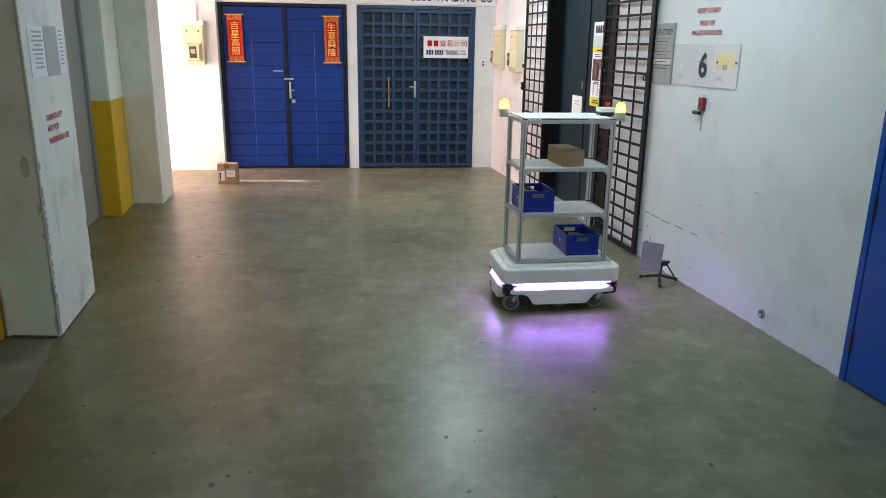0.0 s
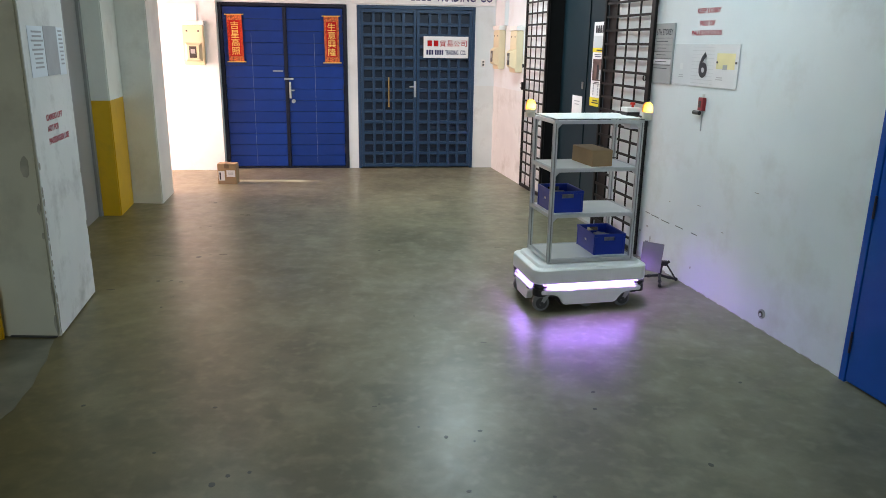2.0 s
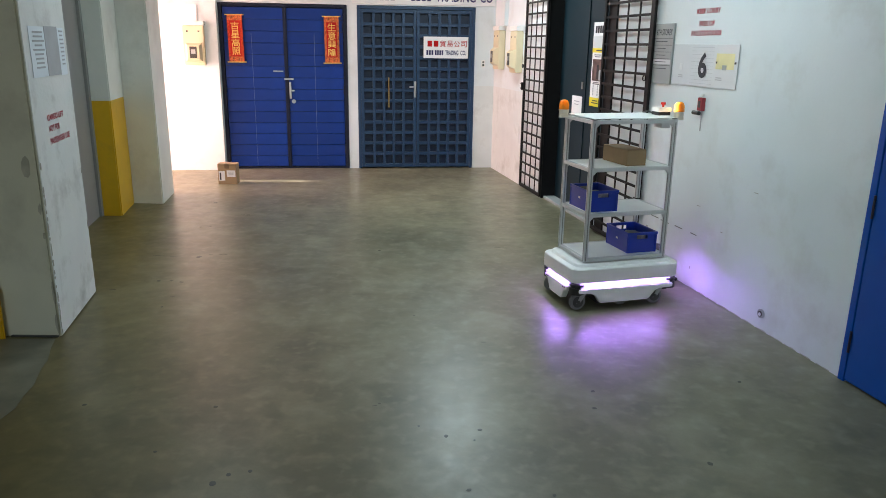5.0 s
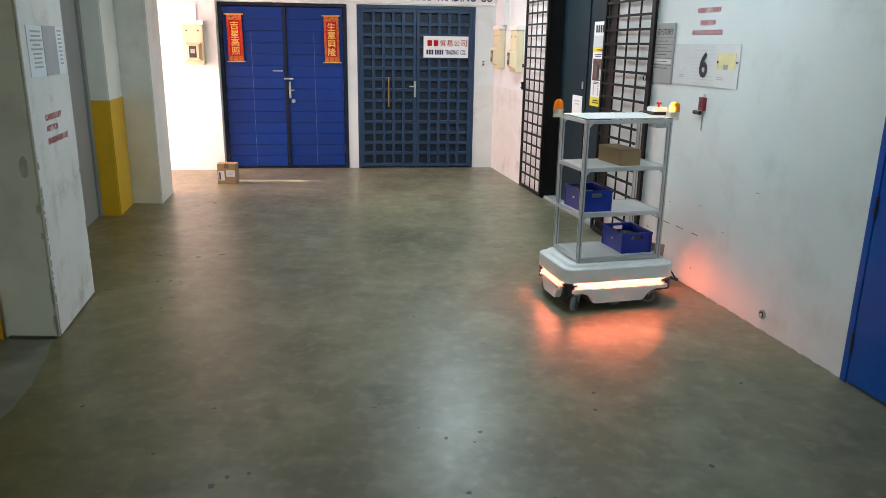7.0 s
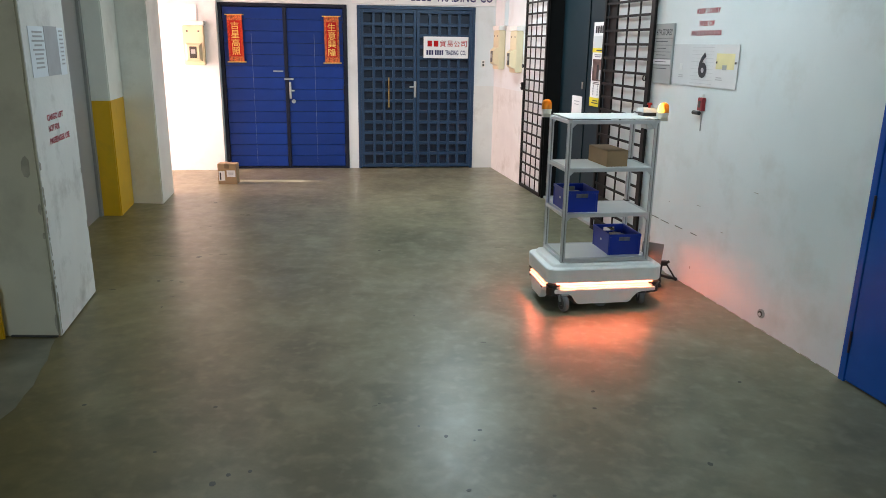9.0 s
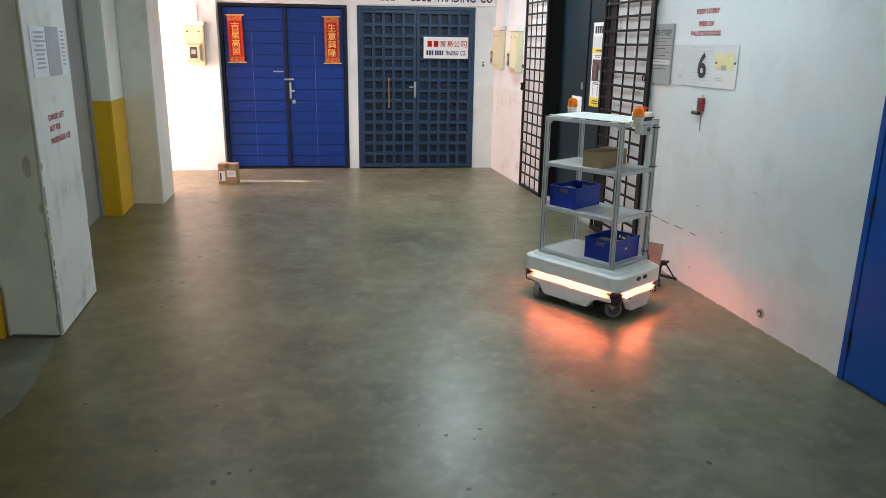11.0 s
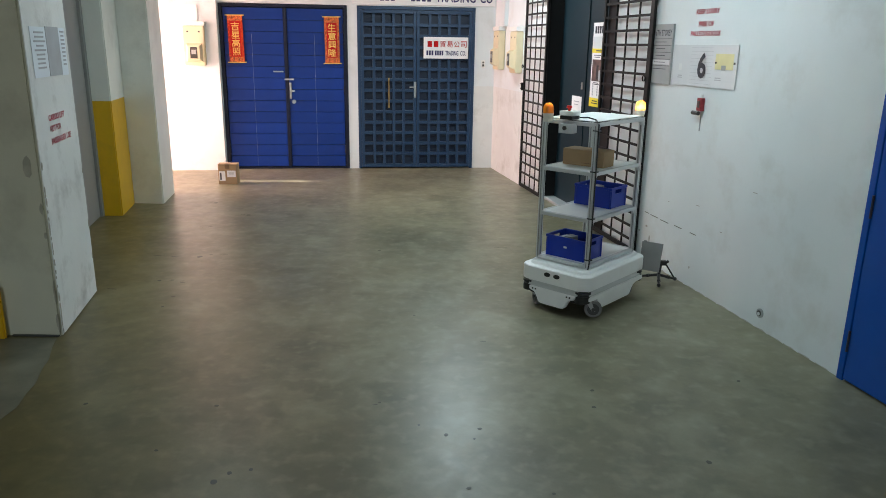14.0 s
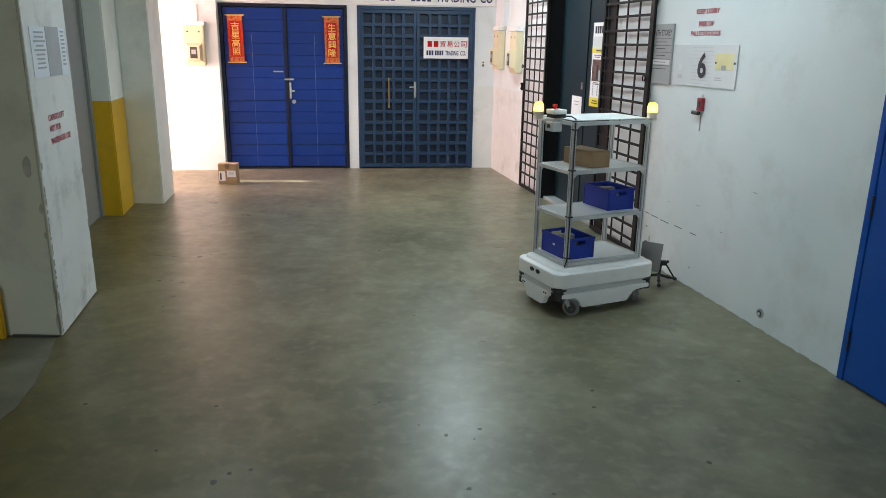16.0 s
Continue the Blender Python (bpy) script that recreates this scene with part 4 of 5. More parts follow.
# ---- carton by the blue door ----
def carton():
    t = thing("shipping_carton", pose(-2.955, 9.885, 0, 0, 0, 3), "taped brown shipping carton with white labels on the floor", "box")
    part("body", boxes((-0.125, 0.125, -0.085, 0.085, 0, 0.272), bevel=0.004), M["card"], t)
    part("flap", boxes((-0.124, -0.002, -0.084, 0.084, 0.2725, 0.276)), M["card"], t)
    part("flap", boxes((0.002, 0.124, -0.084, 0.084, 0.2725, 0.276)), M["card"], t)
    part("tape", boxes((-0.03, 0.03, -0.0865, -0.0853, 0.215, 0.271)), M["card_dark"], t, "brown tape")
    part("tape", boxes((-0.03, 0.03, -0.08, 0.08, 0.2762, 0.2772)), M["card_dark"], t, "brown tape")
    part("label", boxes((-0.112, -0.03, -0.0875, -0.0855, 0.05, 0.18)), M["white"], t, "white shipping label")
    label = part("label", boxes((-0.005, 0.11, -0.0875, -0.0855, 0.1, 0.19)), M["white"], t, "white shipping label")
    part("small_print", bars(3, 0.09, 0.05, rng, 0.3), M["ink_grey"], label, "", pose(0.052, -0.088, 0.15))
    part("small_print", boxes((-0.1, -0.08, -0.089, -0.0876, 0.06, 0.16)), M["ink_black"], t)


carton()


# ---- small stand by the wall ----
def stand():
    t = thing("tripod_stand", pose(1.80, 5.775, 0), "grey card plate on a small black tripod", "stand")
    hub = Vector((0.0, 0.0, 0.062))

    def rod(a, b, r0, r1, seg=12):
        d = b - a
        bm = bmesh.new()
        return cyl(bm, r0, r1, d.length, Matrix.Translation((a + b) / 2) @ d.to_track_quat("Z", "Y").to_matrix().to_4x4(), seg)

    for fx, fy in ((-0.125, 0.1), (-0.035, -0.142), (0.15, 0.035)):
        foot = Vector((fx, fy, 0.016))
        leg = part("leg", rod(hub, foot, 0.013, 0.009), M["robot_black"], t)
        mid = hub.lerp(foot, 0.5)
        part("collar", rod(mid, hub.lerp(foot, 0.64), 0.0145, 0.0145), M["robot_black"], leg)
        bm = bmesh.new()
        bmesh.ops.create_uvsphere(bm, u_segments=12, v_segments=8, radius=0.016, matrix=pose(fx, fy, 0.016))
        part("foot", bm, M["robot_black"], leg)
    part("strut", rod(Vector((0.146, 0.034, 0.02)), Vector((0.045, 0.01, 0.165)), 0.007, 0.007), M["robot_black"], t)
    part("column", rod(hub, Vector((0.012, 0.004, 0.15)), 0.013, 0.011), M["robot_black"], t)
    bm = boxes((-0.012, 0.055, -0.02, 0.02, 0.145, 0.185), bevel=0.006)
    cyl(bm, 0.012, 0.012, 0.05, pose(0.05, 0.0, 0.168, 0, 60, 0), 12)
    part("head", bm, M["robot_black"], t, "black clamp head")
    sheet = prism([(-0.085, -0.115), (0.078, -0.122), (0.082, 0.118), (-0.05, 0.123), (-0.052, 0.131), (-0.074, 0.13), (-0.076, 0.121), (-0.088, 0.12)], 0.008, 0.0015)
    part("plate", sheet, M["plate_grey"], t, "plain grey plate", pose(-0.082, -0.02, 0.22, -5, 3, -16))


stand()


# ---- ceiling lights ----
def tube_fixture():
    t = thing("ceiling_light", pose(TUBES[0][0], TUBES[0][1], CEIL, 0, 0, 12), "unseen white ceiling batten with a fluorescent tube", "ceiling light", "ceiling battens")
    part("batten", boxes((-0.06, 0.06, -0.65, 0.65, -0.06, 0.0), bevel=0.004), M["panel_white"], t)
    bm = bmesh.new()
    cyl(bm, 0.014, 0.014, 1.2, pose(0, 0, -0.085, 90), 14)
    part("tube", bm, M["tube"], t, "glowing tube")
    return t


first = tube_fixture()
# the added fill lamps get battens like the others
for x, y, p in TUBES[1:]:
    copy_thing(first, pose(x, y, CEIL, 0, 0, 12))


# ---- the mobile robot ----
BARS, WHEELS, ROTORS = [], [], []
RL, RW_, Z0, Z1 = 0.643, 0.417, 0.356, 1.385


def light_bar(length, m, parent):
    """A round strip half sunk in the cover's underside, along x, with a violet, an amber and a dark side,
    turned to stand in for its light changing colour; below it a pale sloping reflector with its foot on the skirt,
    facing -y."""
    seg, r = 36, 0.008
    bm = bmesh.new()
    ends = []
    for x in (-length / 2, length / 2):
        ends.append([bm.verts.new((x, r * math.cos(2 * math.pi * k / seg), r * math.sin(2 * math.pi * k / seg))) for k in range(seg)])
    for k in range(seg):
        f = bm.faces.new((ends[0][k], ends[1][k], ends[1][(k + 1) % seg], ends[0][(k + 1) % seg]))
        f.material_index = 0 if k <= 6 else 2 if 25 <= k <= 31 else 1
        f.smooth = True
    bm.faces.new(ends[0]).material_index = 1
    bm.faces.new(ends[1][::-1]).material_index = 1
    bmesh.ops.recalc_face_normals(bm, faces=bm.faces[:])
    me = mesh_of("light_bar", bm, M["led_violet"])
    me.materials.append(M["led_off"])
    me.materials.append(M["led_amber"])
    ob = part("light_bar", me, None, parent, "status light strip, turned between violet, dark and amber sides", m)
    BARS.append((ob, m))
    h = length / 2
    wedge = bmesh.new()
    ring = [(-0.013, -0.0455), (-0.002, -0.03), (0.003, -0.0025), (0.05, -0.0025), (0.05, -0.0455)]
    sides = [[wedge.verts.new((x, y, z)) for y, z in ring] for x in (-h, h)]
    for k in range(5):
        wedge.faces.new((sides[0][k], sides[0][(k + 1) % 5], sides[1][(k + 1) % 5], sides[1][k]))
    wedge.faces.new(sides[0][::-1])
    wedge.faces.new(sides[1])
    bmesh.ops.recalc_face_normals(wedge, faces=wedge.faces[:])
    part("reflector", wedge, M["led_off"], parent, "pale grey reflector strip", m)
    return ob


def caster(ax, ay, parent):
    """A swivel caster: origin on its swivel axis at floor level, the wheel trailing behind."""
    bm = boxes((-0.075, 0.03, -0.028, 0.028, 0.127, 0.14), bevel=0.003)
    for y in (-0.0265, 0.0215):
        arm = prism([(-0.064, 0.05), (-0.04, 0.05), (0.012, 0.128), (-0.03, 0.128)], 0.005)
        bmesh.ops.translate(arm, verts=arm.verts[:], vec=(0, y, 0))
        me = bpy.data.meshes.new("arm")
        arm.to_mesh(me)
        arm.free()
        bm.from_mesh(me)
        bpy.data.meshes.remove(me)
    w = part("caster", bm, M["hub"], parent, "grey swivel caster fork", pose(ax, ay, 0))
    bm = bmesh.new()
    cyl(bm, 0.0625, 0.0625, 0.036, pose(0, 0, 0, 90), 28)
    bmesh.ops.bevel(bm, geom=[e for e in bm.edges if abs(e.verts[0].co.y - e.verts[1].co.y) < 0.001], offset=0.006, segments=2, affect="EDGES")
    part("tyre", bm, M["tyre"], w, "dark grey rubber tyre", pose(-0.05, 0, 0.0625), True)
    bm = bmesh.new()
    cyl(bm, 0.043, 0.043, 0.042, pose(-0.05, 0, 0.0625, 90), 24)
    cyl(bm, 0.014, 0.014, 0.06, pose(-0.05, 0, 0.0625, 90), 12)
    part("hub", bm, M["rail"], w, "dark wheel hub", None, True)
    WHEELS.append((w, ax, ay))


def beacon(x, y, parent):
    bm = bmesh.new()
    cyl(bm, 0.033, 0.039, 0.036, pose(0, 0, 0.018), 24)
    box(bm, -0.03, 0.03, -0.02, 0.02, -0.022, 0.001)
    b = part("beacon", bm, M["beacon_base"], parent, "amber warning beacon on a grey base", pose(x, y, Z1 + 0.012), True)
    bm = bmesh.new()
    prof = [(0.0375, 0.036), (0.037, 0.062), (0.0345, 0.081), (0.0275, 0.096), (0.0145, 0.1045), (0.0, 0.1065)]
    seg = 24
    rings = [[bm.verts.new((r * math.cos(2 * math.pi * k / seg), r * math.sin(2 * math.pi * k / seg), z)) for k in range(seg)] for r, z in prof[:-1]]
    tip = bm.verts.new((0, 0, prof[-1][1]))
    for p, q in zip(rings, rings[1:]):
        for k in range(seg):
            bm.faces.new((p[k], p[(k + 1) % seg], q[(k + 1) % seg], q[k]))
    for k in range(seg):
        bm.faces.new((rings[-1][k], rings[-1][(k + 1) % seg], tip))
    part("lens", bm, M["amber"], b, "amber plastic dome", None, True)
    # turning lamp: lit on its +x side, a dark reflector back
    bm = bmesh.new()
    box(bm, 0.004, 0.014, -0.014, 0.014, 0.042, 0.077)
    lamp_me = mesh_of("lamp", bm, M["lamp_on"])
    rot = part("reflector", boxes((-0.004, 0.003, -0.026, 0.026, 0.0365, 0.084)), M["robot_black"], b, "turning reflector")
    part("lamp", lamp_me, None, rot)
    ROTORS.append(rot)
    return b


def robot():
    t = thing("mobile_robot", pose(0, 0, 0), "white mobile robot carrying an aluminium shelf rack", "robot")
    # lower body
    part("chassis", boxes((-0.382, 0.382, -0.225, 0.225, 0.1, 0.2165), (-0.22, 0.22, -0.25, 0.25, 0.045, 0.12)), M["robot_black"], t, "black underbody")
    side = [(-0.388, 0.171), (-0.388, 0.14), (-0.30, 0.136), (-0.262, 0.124), (-0.237, 0.095), (-0.222, 0.066), (-0.205, 0.056),
            (0.18, 0.056), (0.197, 0.066), (0.217, 0.095), (0.245, 0.124), (0.285, 0.136), (0.388, 0.14), (0.388, 0.171)]
    panel = prism(side, 0.045, 0.005)
    part("side_panel", panel, M["robot_white"], t, "white side skirt", pose(0, -0.292, 0))
    part("side_panel", prism([(-x, z) for x, z in side][::-1], 0.045, 0.005), M["robot_white"], t, "white side skirt", pose(0, 0.247, 0))
    end = [(-0.195, 0.171), (-0.195, 0.143), (-0.15, 0.132), (-0.128, 0.1), (-0.11, 0.062), (-0.095, 0.054), (0.095, 0.054), (0.11, 0.062),
           (0.128, 0.1), (0.15, 0.132), (0.195, 0.143), (0.195, 0.171)]
    for a in (0, 180):
        p = part("end_panel", prism(end, 0.05, 0.005), M["robot_white"], t, "white end skirt", pose(0, 0, 0, 0, 0, a) @ pose(0.445, 0, 0, 0, 0, 90))
        for y in (-0.16, -0.135, 0.135, 0.16):
            bm = bmesh.new()
            cyl(bm, 0.006, 0.006, 0.006, pose(y, -0.002, 0.156, 90), 10)
            part("sensor", bm, M["robot_black"], p)
    # corner scanner housings
    for sx in (-1, 1):
        for sy in (-1, 1):
            bm = bmesh.new()
            cyl(bm, 0.055, 0.055, 0.05, pose(sx * 0.379, sy * 0.226, 0.15), 24)
            cyl(bm, 0.046, 0.046, 0.0155, pose(sx * 0.379, sy * 0.226, 0.1825), 24)
            o = part("corner_scanner", bm, M["robot_black"], t, "black corner scanner", None, True)
            bm = bmesh.new()
            cyl(bm, 0.058, 0.056, 0.012, pose(sx * 0.379, sy * 0.226, 0.1965), 24)
            part("scanner_cap", bm, M["robot_black"], o, "", None, True)
    # shell
    part("top_cover", loft(0.445, 0.29, 0.085, [(0.217, 0.004), (0.221, 0.0), (0.317, 0.0), (0.324, 0.006), (0.328, 0.044), (0.345, 0.049), (0.351, 0.055)]),
         M["robot_white"], t, "white moulded top cover", None, True)
    for y in (-0.04, 0.04):
        bm = bmesh.new()
        bmesh.ops.create_cone(bm, cap_ends=True, segments=20, radius1=0.016, radius2=0.016, depth=0.006, matrix=Matrix.Translation((0.4465, y, 0.285)) @ Matrix.Diagonal((1, 1.6, 1, 1)) @ pose(0, 0, 0, 0, 90, 0))
        part("camera_window", bm, M["robot_black"], t, "dark oval camera window")
    z = 0.2185
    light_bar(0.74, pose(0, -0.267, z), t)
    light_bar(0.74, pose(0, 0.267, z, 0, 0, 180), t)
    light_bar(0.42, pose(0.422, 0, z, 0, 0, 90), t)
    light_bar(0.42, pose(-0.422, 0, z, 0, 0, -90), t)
    for ax, ay in ((0.32, -0.225), (0.32, 0.225), (-0.32, -0.225), (-0.32, 0.225)):
        caster(ax, ay, t)
    for y in (-0.19, 0.19):
        bm = bmesh.new()
        cyl(bm, 0.0625, 0.0625, 0.04, pose(0, y, 0.0635, 90), 24)
        part("drive_wheel", bm, M["tyre"], t, "dark drive wheel under the body", None, True)
    # shelf rack
    hx, hy, p = RL / 2, RW_ / 2, 0.015
    def profile(length):
        bm = boxes((-p, p, -p, p, 0, length), bevel=0.002)
        return bm
    post = mesh_of("rack_post", profile(Z1 - Z0 + 0.002), M["alu"])
    # thin raised strips whose darker colour paints the shade inside the post slots
    groove = mesh_of("groove", boxes((-0.004, 0.004, -p - 0.0008, p + 0.0008, 0.01, Z1 - Z0 - 0.02), (-p - 0.0008, p + 0.0008, -0.004, 0.004, 0.01, Z1 - Z0 - 0.02)), M["groove"])
    for sx in (-1, 1):
        for sy in (-1, 1):
            o = part("rack_post", post, None, t, "silver aluminium post", pose(sx * hx, sy * hy, Z0))
            part("groove", groove, None, o)
            part("end_cap", boxes((-p, p, -p, p, Z1 - Z0 + 0.0025, Z1 - Z0 + 0.006)), M["robot_black"], o)
    for n, (z, top) in enumerate(((0.372, False), (0.705, False), (1.035, False), (1.372, True))):
        s = part("shelf", boxes((-hx + 0.016, hx - 0.016, -hy + 0.016, hy - 0.016, z + 0.006, z + 0.0135)) if not top else
                 boxes((-hx + 0.003, hx - 0.003, -hy + 0.003, hy - 0.003, Z1 + 0.0065, Z1 + 0.0125), bevel=0.002), M["shelf"], t, "white shelf board")
        for sy in (-1, 1):
            part("rail", boxes((-hx + p + 0.0005, hx - p - 0.0005, sy * hy - 0.0145, sy * hy + 0.0145, z - 0.013, z + 0.013), bevel=0.002), M["alu"], s, "aluminium edge rail")
        for sx in (-1, 1):
            part("rail", boxes((sx * hx - 0.0145, sx * hx + 0.0145, -hy + p + 0.0005, hy - p - 0.0005, z - 0.013, z + 0.013), bevel=0.002), M["alu"], s, "aluminium edge rail")
        if n:
            for sx in (-1, 1):
                for sy in (-1, 1):
                    br = prism([(0, 0), (-sx * 0.03, 0), (0, -0.03)], 0.016)
                    part("bracket", br, M["alu"], s, "", pose(sx * (hx - p), sy * hy - 0.008, z - 0.0135))
    # top fittings
    beacon(0.394, -0.139, t)
    beacon(-0.385, 0.154, t)
    part("beacon_arm", boxes((0.3, 0.425, -0.155, -0.12, Z1 - 0.012, Z1 - 0.0095)), M["alu"], t)
    part("beacon_arm", boxes((-0.42, -0.3, 0.135, 0.17, Z1 - 0.012, Z1 - 0.0095)), M["alu"], t)
    c = part("control_box", boxes((0.28, 0.388, -0.052, 0.052, Z1 + 0.038, Z1 + 0.07), bevel=0.006), M["robot_white"], t, "white control box with a red stop button")
    part("base", boxes((0.284, 0.384, -0.048, 0.048, Z1 + 0.013, Z1 + 0.0375), bevel=0.003), M["robot_black"], c, "black base")
    bm = bmesh.new()
    cyl(bm, 0.009, 0.009, 0.02, pose(0.347, 0, Z1 + 0.08), 14)
    cyl(bm, 0.02, 0.017, 0.016, pose(0.347, 0, Z1 + 0.097), 18)
    part("stop_button", bm, M["stop_red"], c, "red mushroom stop button", None, True)
    s = part("sensor_box", boxes((0.315, 0.39, -0.052, 0.052, Z1 - 0.082, Z1 - 0.014), bevel=0.006), M["box_grey"], t, "grey sensor box under the top shelf")
    bm = bmesh.new()
    cyl(bm, 0.015, 0.015, 0.012, pose(0.393, 0, Z1 - 0.045, 0, 90, 0), 16)
    part("lens", bm, M["dark"], s, "dark lens", None, True)
    # black cable from the control box down the front port post
    cu = bpy.data.curves.new("cable", "CURVE")
    cu.dimensions, cu.bevel_depth, cu.bevel_resolution = "3D", 0.005, 2
    sp = cu.splines.new("POLY")
    pts = [(0.3, 0.06, Z1 + 0.025), (0.29, 0.12, Z1 + 0.03), (0.3, 0.19, Z1 + 0.018), (0.325, 0.228, Z1 - 0.01), (0.325, 0.23, Z1 - 0.3), (0.327, 0.231, Z1 - 0.7), (0.33, 0.232, 0.42), (0.35, 0.235, 0.36)]
    sp.points.add(len(pts) - 1)
    for q, c3 in zip(sp.points, pts):
        q.co = (*c3, 1)
    cu.materials.append(M["robot_black"])
    o = new("cable", cu)
    o.parent = t
    tagged(o, "black cable")
    for z in (0.42, 0.72, 1.05, 1.33):
        part("cable_tie", boxes((hx - 0.018, hx + 0.018, hy - 0.018, hy + 0.03, z, z + 0.008)), M["robot_black"], t)
    return t


ROBOT = robot()
LOADS = []


def crate(m, goods, label, size=1.0):
    t = thing("storage_crate", m, label, "crate", "blue crates on the robot")
    a, b, h, w = 0.118 * size, 0.16 * size, 0.155, 0.006
    part("base", boxes((-a + 0.01, a - 0.01, -b + 0.01, b - 0.01, 0, 0.008)), M["crate"], t)
    # long sides
    for s in (-1, 1):
        bm = boxes((s * a - w / 2, s * a + w / 2, -b, b, 0.0, h), bevel=0.0015)
        part("long_wall", bm, M["crate"], t)
        # end walls with a hand hole
        y0, y1 = (b - w, b) if s > 0 else (-b, -b + w)
        end = boxes((-a + w / 2, -0.045, y0, y1, 0, h), (0.045, a - w / 2, y0, y1, 0, h), (-0.045, 0.045, y0, y1, 0, 0.105), (-0.045, 0.045, y0, y1, 0.135, h))
        part("end_wall", end, M["crate"], t)
    rim = boxes((-a - 0.008, a + 0.008, -b - 0.008, -b + 0.001, h - 0.018, h + 0.002), (-a - 0.008, a + 0.008, b - 0.001, b + 0.008, h - 0.018, h + 0.002),
                (-a - 0.008, -a + 0.001, -b + 0.001, b - 0.001, h - 0.018, h + 0.002), (a - 0.001, a + 0.008, -b + 0.001, b - 0.001, h - 0.018, h + 0.002), bevel=0.002)
    part("rim", rim, M["crate"], t)
    rib = mesh_of("rib", boxes((-0.003, 0.003, -0.004, 0.004, 0.0, h - 0.02)), M["crate"])
    for s in (-1, 1):
        for y in (-b + 0.004, b - 0.004):
            part("rib", rib, None, t, m=pose(s * (a + 0.004), y, 0))
        for x in (-a + 0.004, a - 0.004):
            part("rib", rib, None, t, m=pose(x, s * (b + 0.004), 0, 0, 0, 90))
    if size == 1.0:
        part("label", boxes((a + 0.0035, a + 0.005, -0.012, 0.014, 0.075, 0.09)), M["white"], t, "small white label")
    part("label", boxes((-a - 0.005, -a - 0.0035, -0.012, 0.014, 0.075, 0.09)), M["white"], t, "small white label")
    LOADS.append((t, m))
    if goods:
        goods_in(m)
    return t


def goods_in(m):
    t = thing("wrapped_parts", m @ pose(0, 0, 0.008), "grey wrapped parts lying in the crate", "parts")
    r2 = random.Random(3)
    for k in range(7):
        x, y = r2.uniform(-0.055, 0.055), r2.uniform(-0.085, 0.085)
        hh = r2.uniform(0.07, 0.13)
        bm = boxes((-0.035, 0.035, -0.045, 0.045, 0, hh), bevel=0.01)
        part("packet", bm, M["crate_in"], t, "", pose(x, y, 0, 0, 0, r2.uniform(0, 180)))
    LOADS.append((t, m @ pose(0, 0, 0.008)))
    return t


crate(pose(0.172, 0.0, 0.3865), True, "blue plastic crate half full of grey parts on the bottom shelf")
crate(pose(-0.182, -0.014, 0.7195), True, "blue plastic crate on the middle shelf", 0.95)


def shelf_box():
    m = pose(0.054, 0.0, 1.0495, 0, 0, 3)
    t = thing("cardboard_box", m, "small closed brown cardboard box on the upper shelf", "box")
    part("body", boxes((-0.08, 0.08, -0.165, 0.165, 0, 0.113), bevel=0.003), M["card"], t)
    part("flap", boxes((-0.079, 0.079, -0.164, -0.0015, 0.1135, 0.1165), bevel=0.001), M["card"], t)
    part("flap", boxes((-0.079, 0.079, 0.0015, 0.164, 0.1135, 0.1165), bevel=0.001), M["card"], t)
    part("slot", boxes((0.0802, 0.0812, -0.01, 0.13, 0.02, 0.024)), M["card_dark"], t)
    LOADS.append((t, m))


shelf_box()

# ---- movement ----
DRIVE = [(0, 0.836, 5.338, 8.5), (0.5, 0.888, 5.338, 9.0), (1, 0.940, 5.342, 9.8), (1.5, 0.988, 5.350, 11.4), (2, 1.035, 5.358, 12.6), (2.5, 1.085, 5.367, 13.9),
         (3, 1.133, 5.377, 15.0), (3.5, 1.180, 5.385, 16.0), (4, 1.228, 5.395, 16.0), (4.4, 1.262, 5.402, 16.2), (5.3, 1.292, 5.41, 16.3), (6.0, 1.288, 5.409, 16.2), (6.5, 1.265, 5.406, 15.6),
         (7, 1.245, 5.406, 14.9), (7.5, 1.222, 5.406, 14.7), (8, 1.200, 5.394, 13.7), (8.5, 1.172, 5.380, 12.9), (9, 1.154, 5.366, 9.4), (9.3, 1.148, 5.352, 4.0),
         (10, 1.140, 5.325, -16), (10.7, 1.134, 5.315, -38), (11.3, 1.13, 5.311, -56.5), (11.5, 1.129, 5.311, -62.9), (12, 1.120, 5.313, -78.0), (12.5, 1.111, 5.322, -91.8),
         (13, 1.102, 5.318, -107), (13.5, 1.095, 5.322, -121.5), (14, 1.086, 5.322, -132), (14.5, 1.080, 5.322, -140.2), (15, 1.084, 5.322, -146.5), (15.5, 1.086, 5.32, -151), (16, 1.087, 5.318, -155.1)]
# turns of the strips, in place of their glow changing colour
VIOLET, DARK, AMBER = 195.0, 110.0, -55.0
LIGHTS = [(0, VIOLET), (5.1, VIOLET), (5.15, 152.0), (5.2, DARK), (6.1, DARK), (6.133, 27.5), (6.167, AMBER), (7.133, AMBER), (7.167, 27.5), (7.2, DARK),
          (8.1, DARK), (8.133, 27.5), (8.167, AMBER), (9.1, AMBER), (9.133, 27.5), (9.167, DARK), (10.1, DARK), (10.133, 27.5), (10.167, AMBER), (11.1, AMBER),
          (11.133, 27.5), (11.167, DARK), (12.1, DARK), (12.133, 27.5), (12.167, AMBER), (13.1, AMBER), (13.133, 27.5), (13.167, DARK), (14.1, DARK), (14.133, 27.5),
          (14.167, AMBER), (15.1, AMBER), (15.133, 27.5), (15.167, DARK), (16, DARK)]
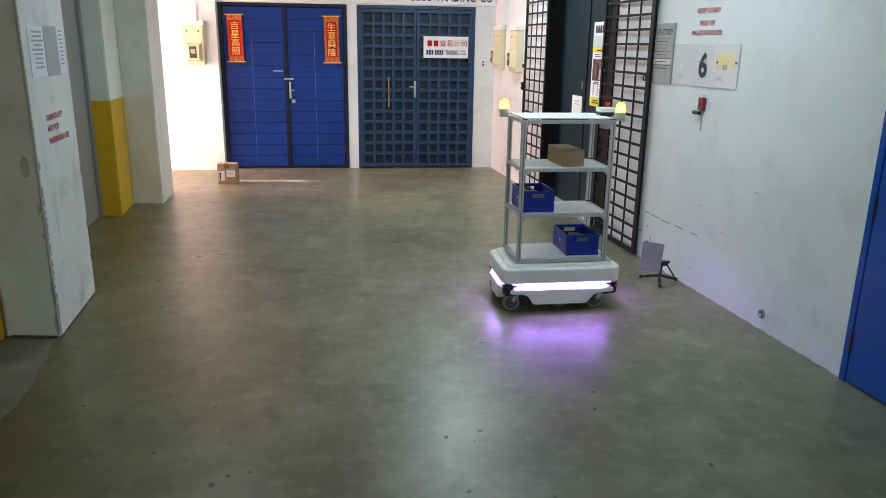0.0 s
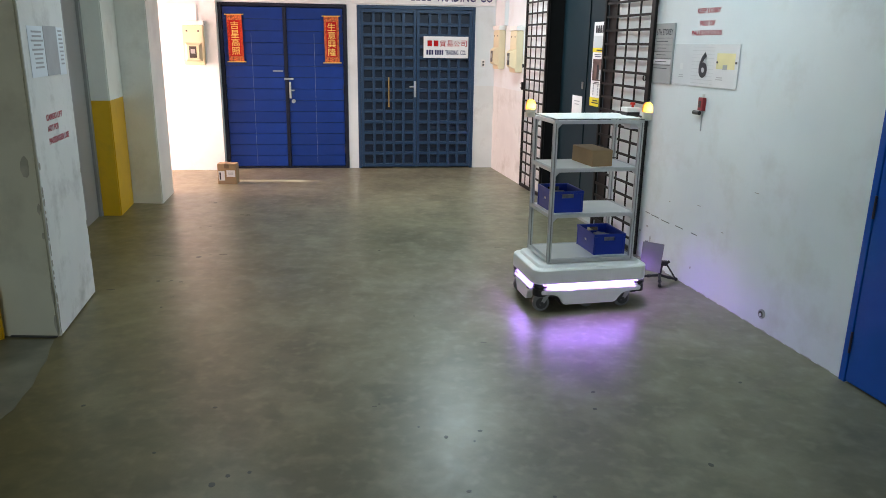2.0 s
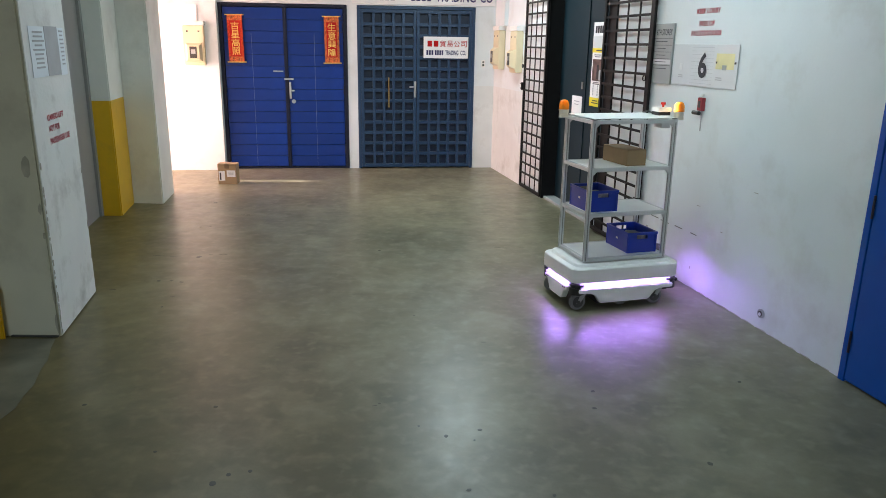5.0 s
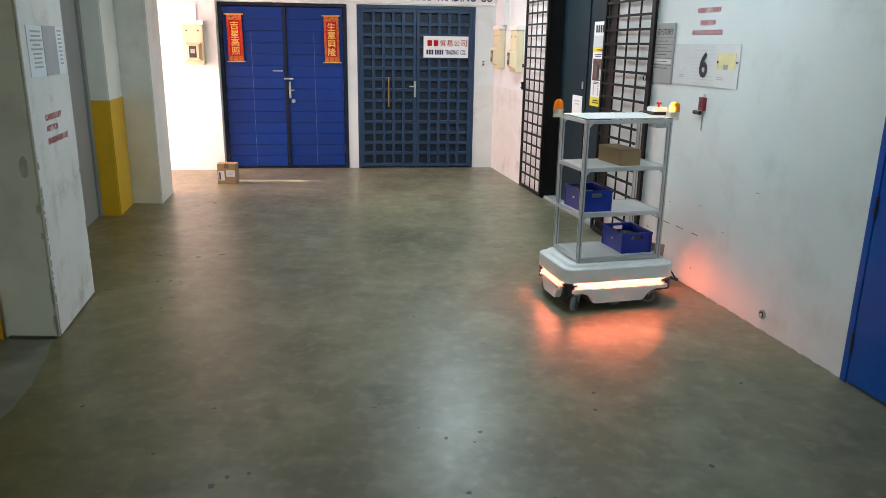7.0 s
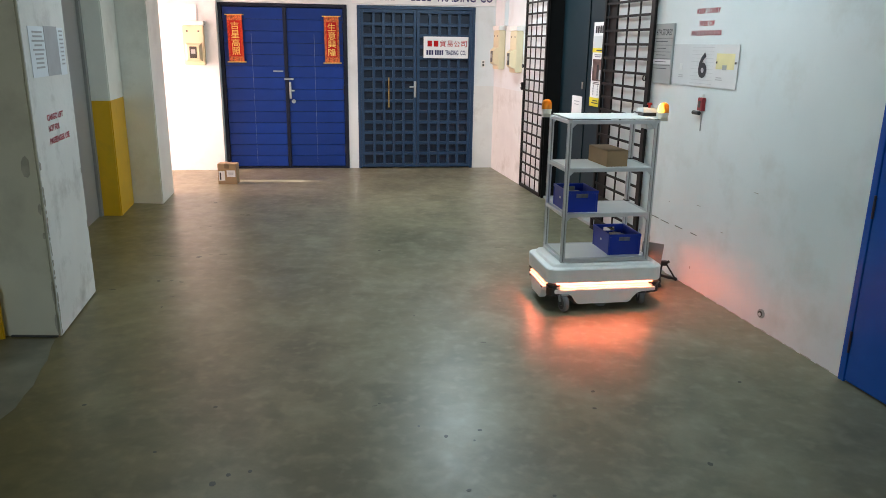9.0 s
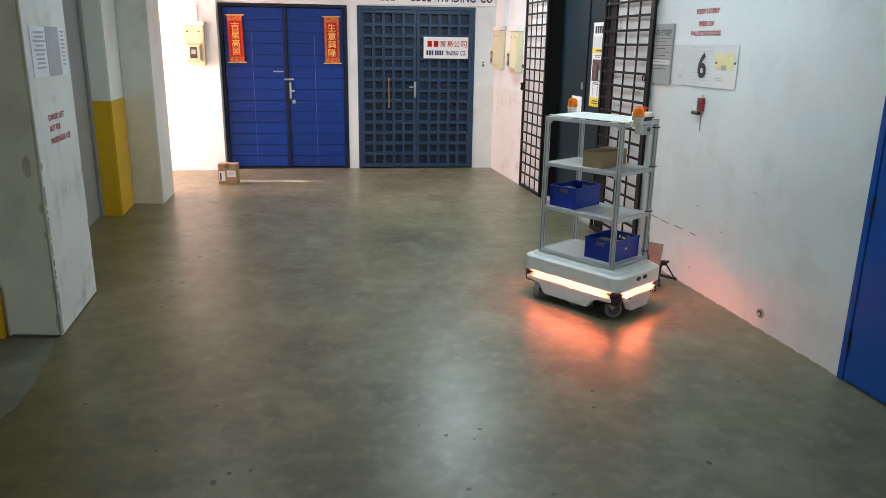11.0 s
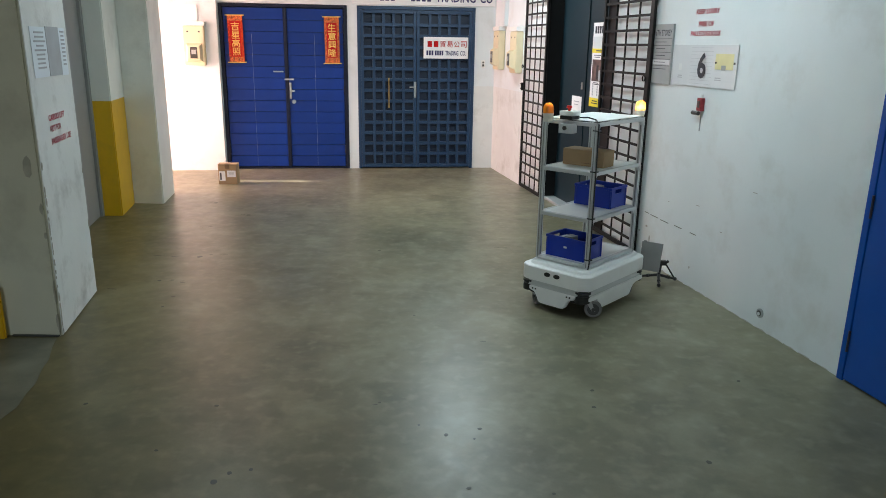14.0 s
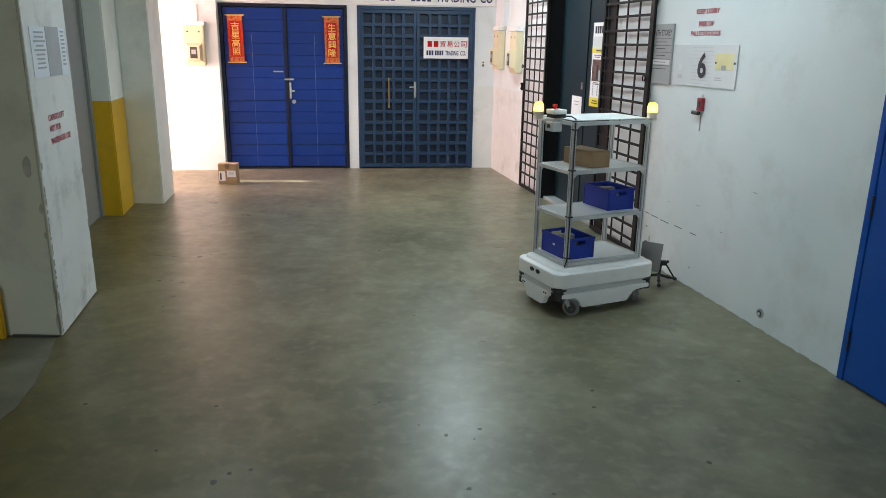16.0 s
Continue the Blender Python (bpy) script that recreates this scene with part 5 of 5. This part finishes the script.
# casters: heading of each, set by the drive forwards, back and the turn on the spot
SWIVEL = {(1, -1): (-80, -124), (-1, -1): (80, 124), (1, 1): (-45, -55), (-1, 1): (40, 55)}
# the warning lamps blink four times a second: (from second, lag of the dark moment)
FLASH = [[(0, 0.125), (3.7, -0.015), (10.2, 0.03), (14.4, 0.088)], [(0, 0.125), (3.6, 0.1), (4.1, 0.02), (12.1, 0.08), (14.4, 0.088)]]


def turned(rows):
    """Rows of (seconds, degrees) with steps of at most 60 degrees."""
    out = [rows[0]]
    for t, a in rows[1:]:
        t0, a0 = out[-1]
        n = max(1, math.ceil(abs(a - a0) / 60 - 1e-6))
        out += [(t0 + (t - t0) * k / n, a0 + (a - a0) * k / n) for k in range(1, n + 1)]
    return out


def heading(t):
    for (t0, *_, a0), (t1, *_, a1) in zip(DRIVE, DRIVE[1:]):
        if t <= t1:
            return a0 + (a1 - a0) * (t - t0) / (t1 - t0)
    return DRIVE[-1][3]


def motions():
    base = [(t, pose(x, y, 0, 0, 0, a)) for t, x, y, a in DRIVE]
    walk(ROBOT, base)
    for load, m in LOADS:
        walk(load, [(t, b @ m) for t, b in base])
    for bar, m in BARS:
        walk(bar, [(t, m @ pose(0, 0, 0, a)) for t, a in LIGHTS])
    for w, ax, ay in WHEELS:
        back, spin = SWIVEL[(1 if ax > 0 else -1, 1 if ay > 0 else -1)]
        walk(w, [(t, pose(ax, ay, 0, 0, 0, a)) for t, a in ((0, 0), (4.4, 0), (5.6, back * 0.1), (7, back * 0.6), (8.5, back), (10, spin), (16, spin))])
    for rot, rows in zip(ROTORS, FLASH):
        steps, n = [(0.0, -100 - heading(0))], 0
        for k in range(64):
            c = 0.25 * k + [lag for t0, lag in rows if 0.25 * k >= t0][-1]
            for dt in (-0.07, -0.035, 0.035, 0.07):
                n += dt in (-0.035, 0.07)
                if steps[-1][0] + 0.005 < c + dt < 15.9:
                    steps.append((c + dt, -100 + 180 * n - heading(c + dt)))
        steps.append((16.0, -100 + 180 * n - heading(16)))
        walk(rot, [(t, pose(0, 0, 0, 0, 0, a)) for t, a in turned(steps)])


motions()
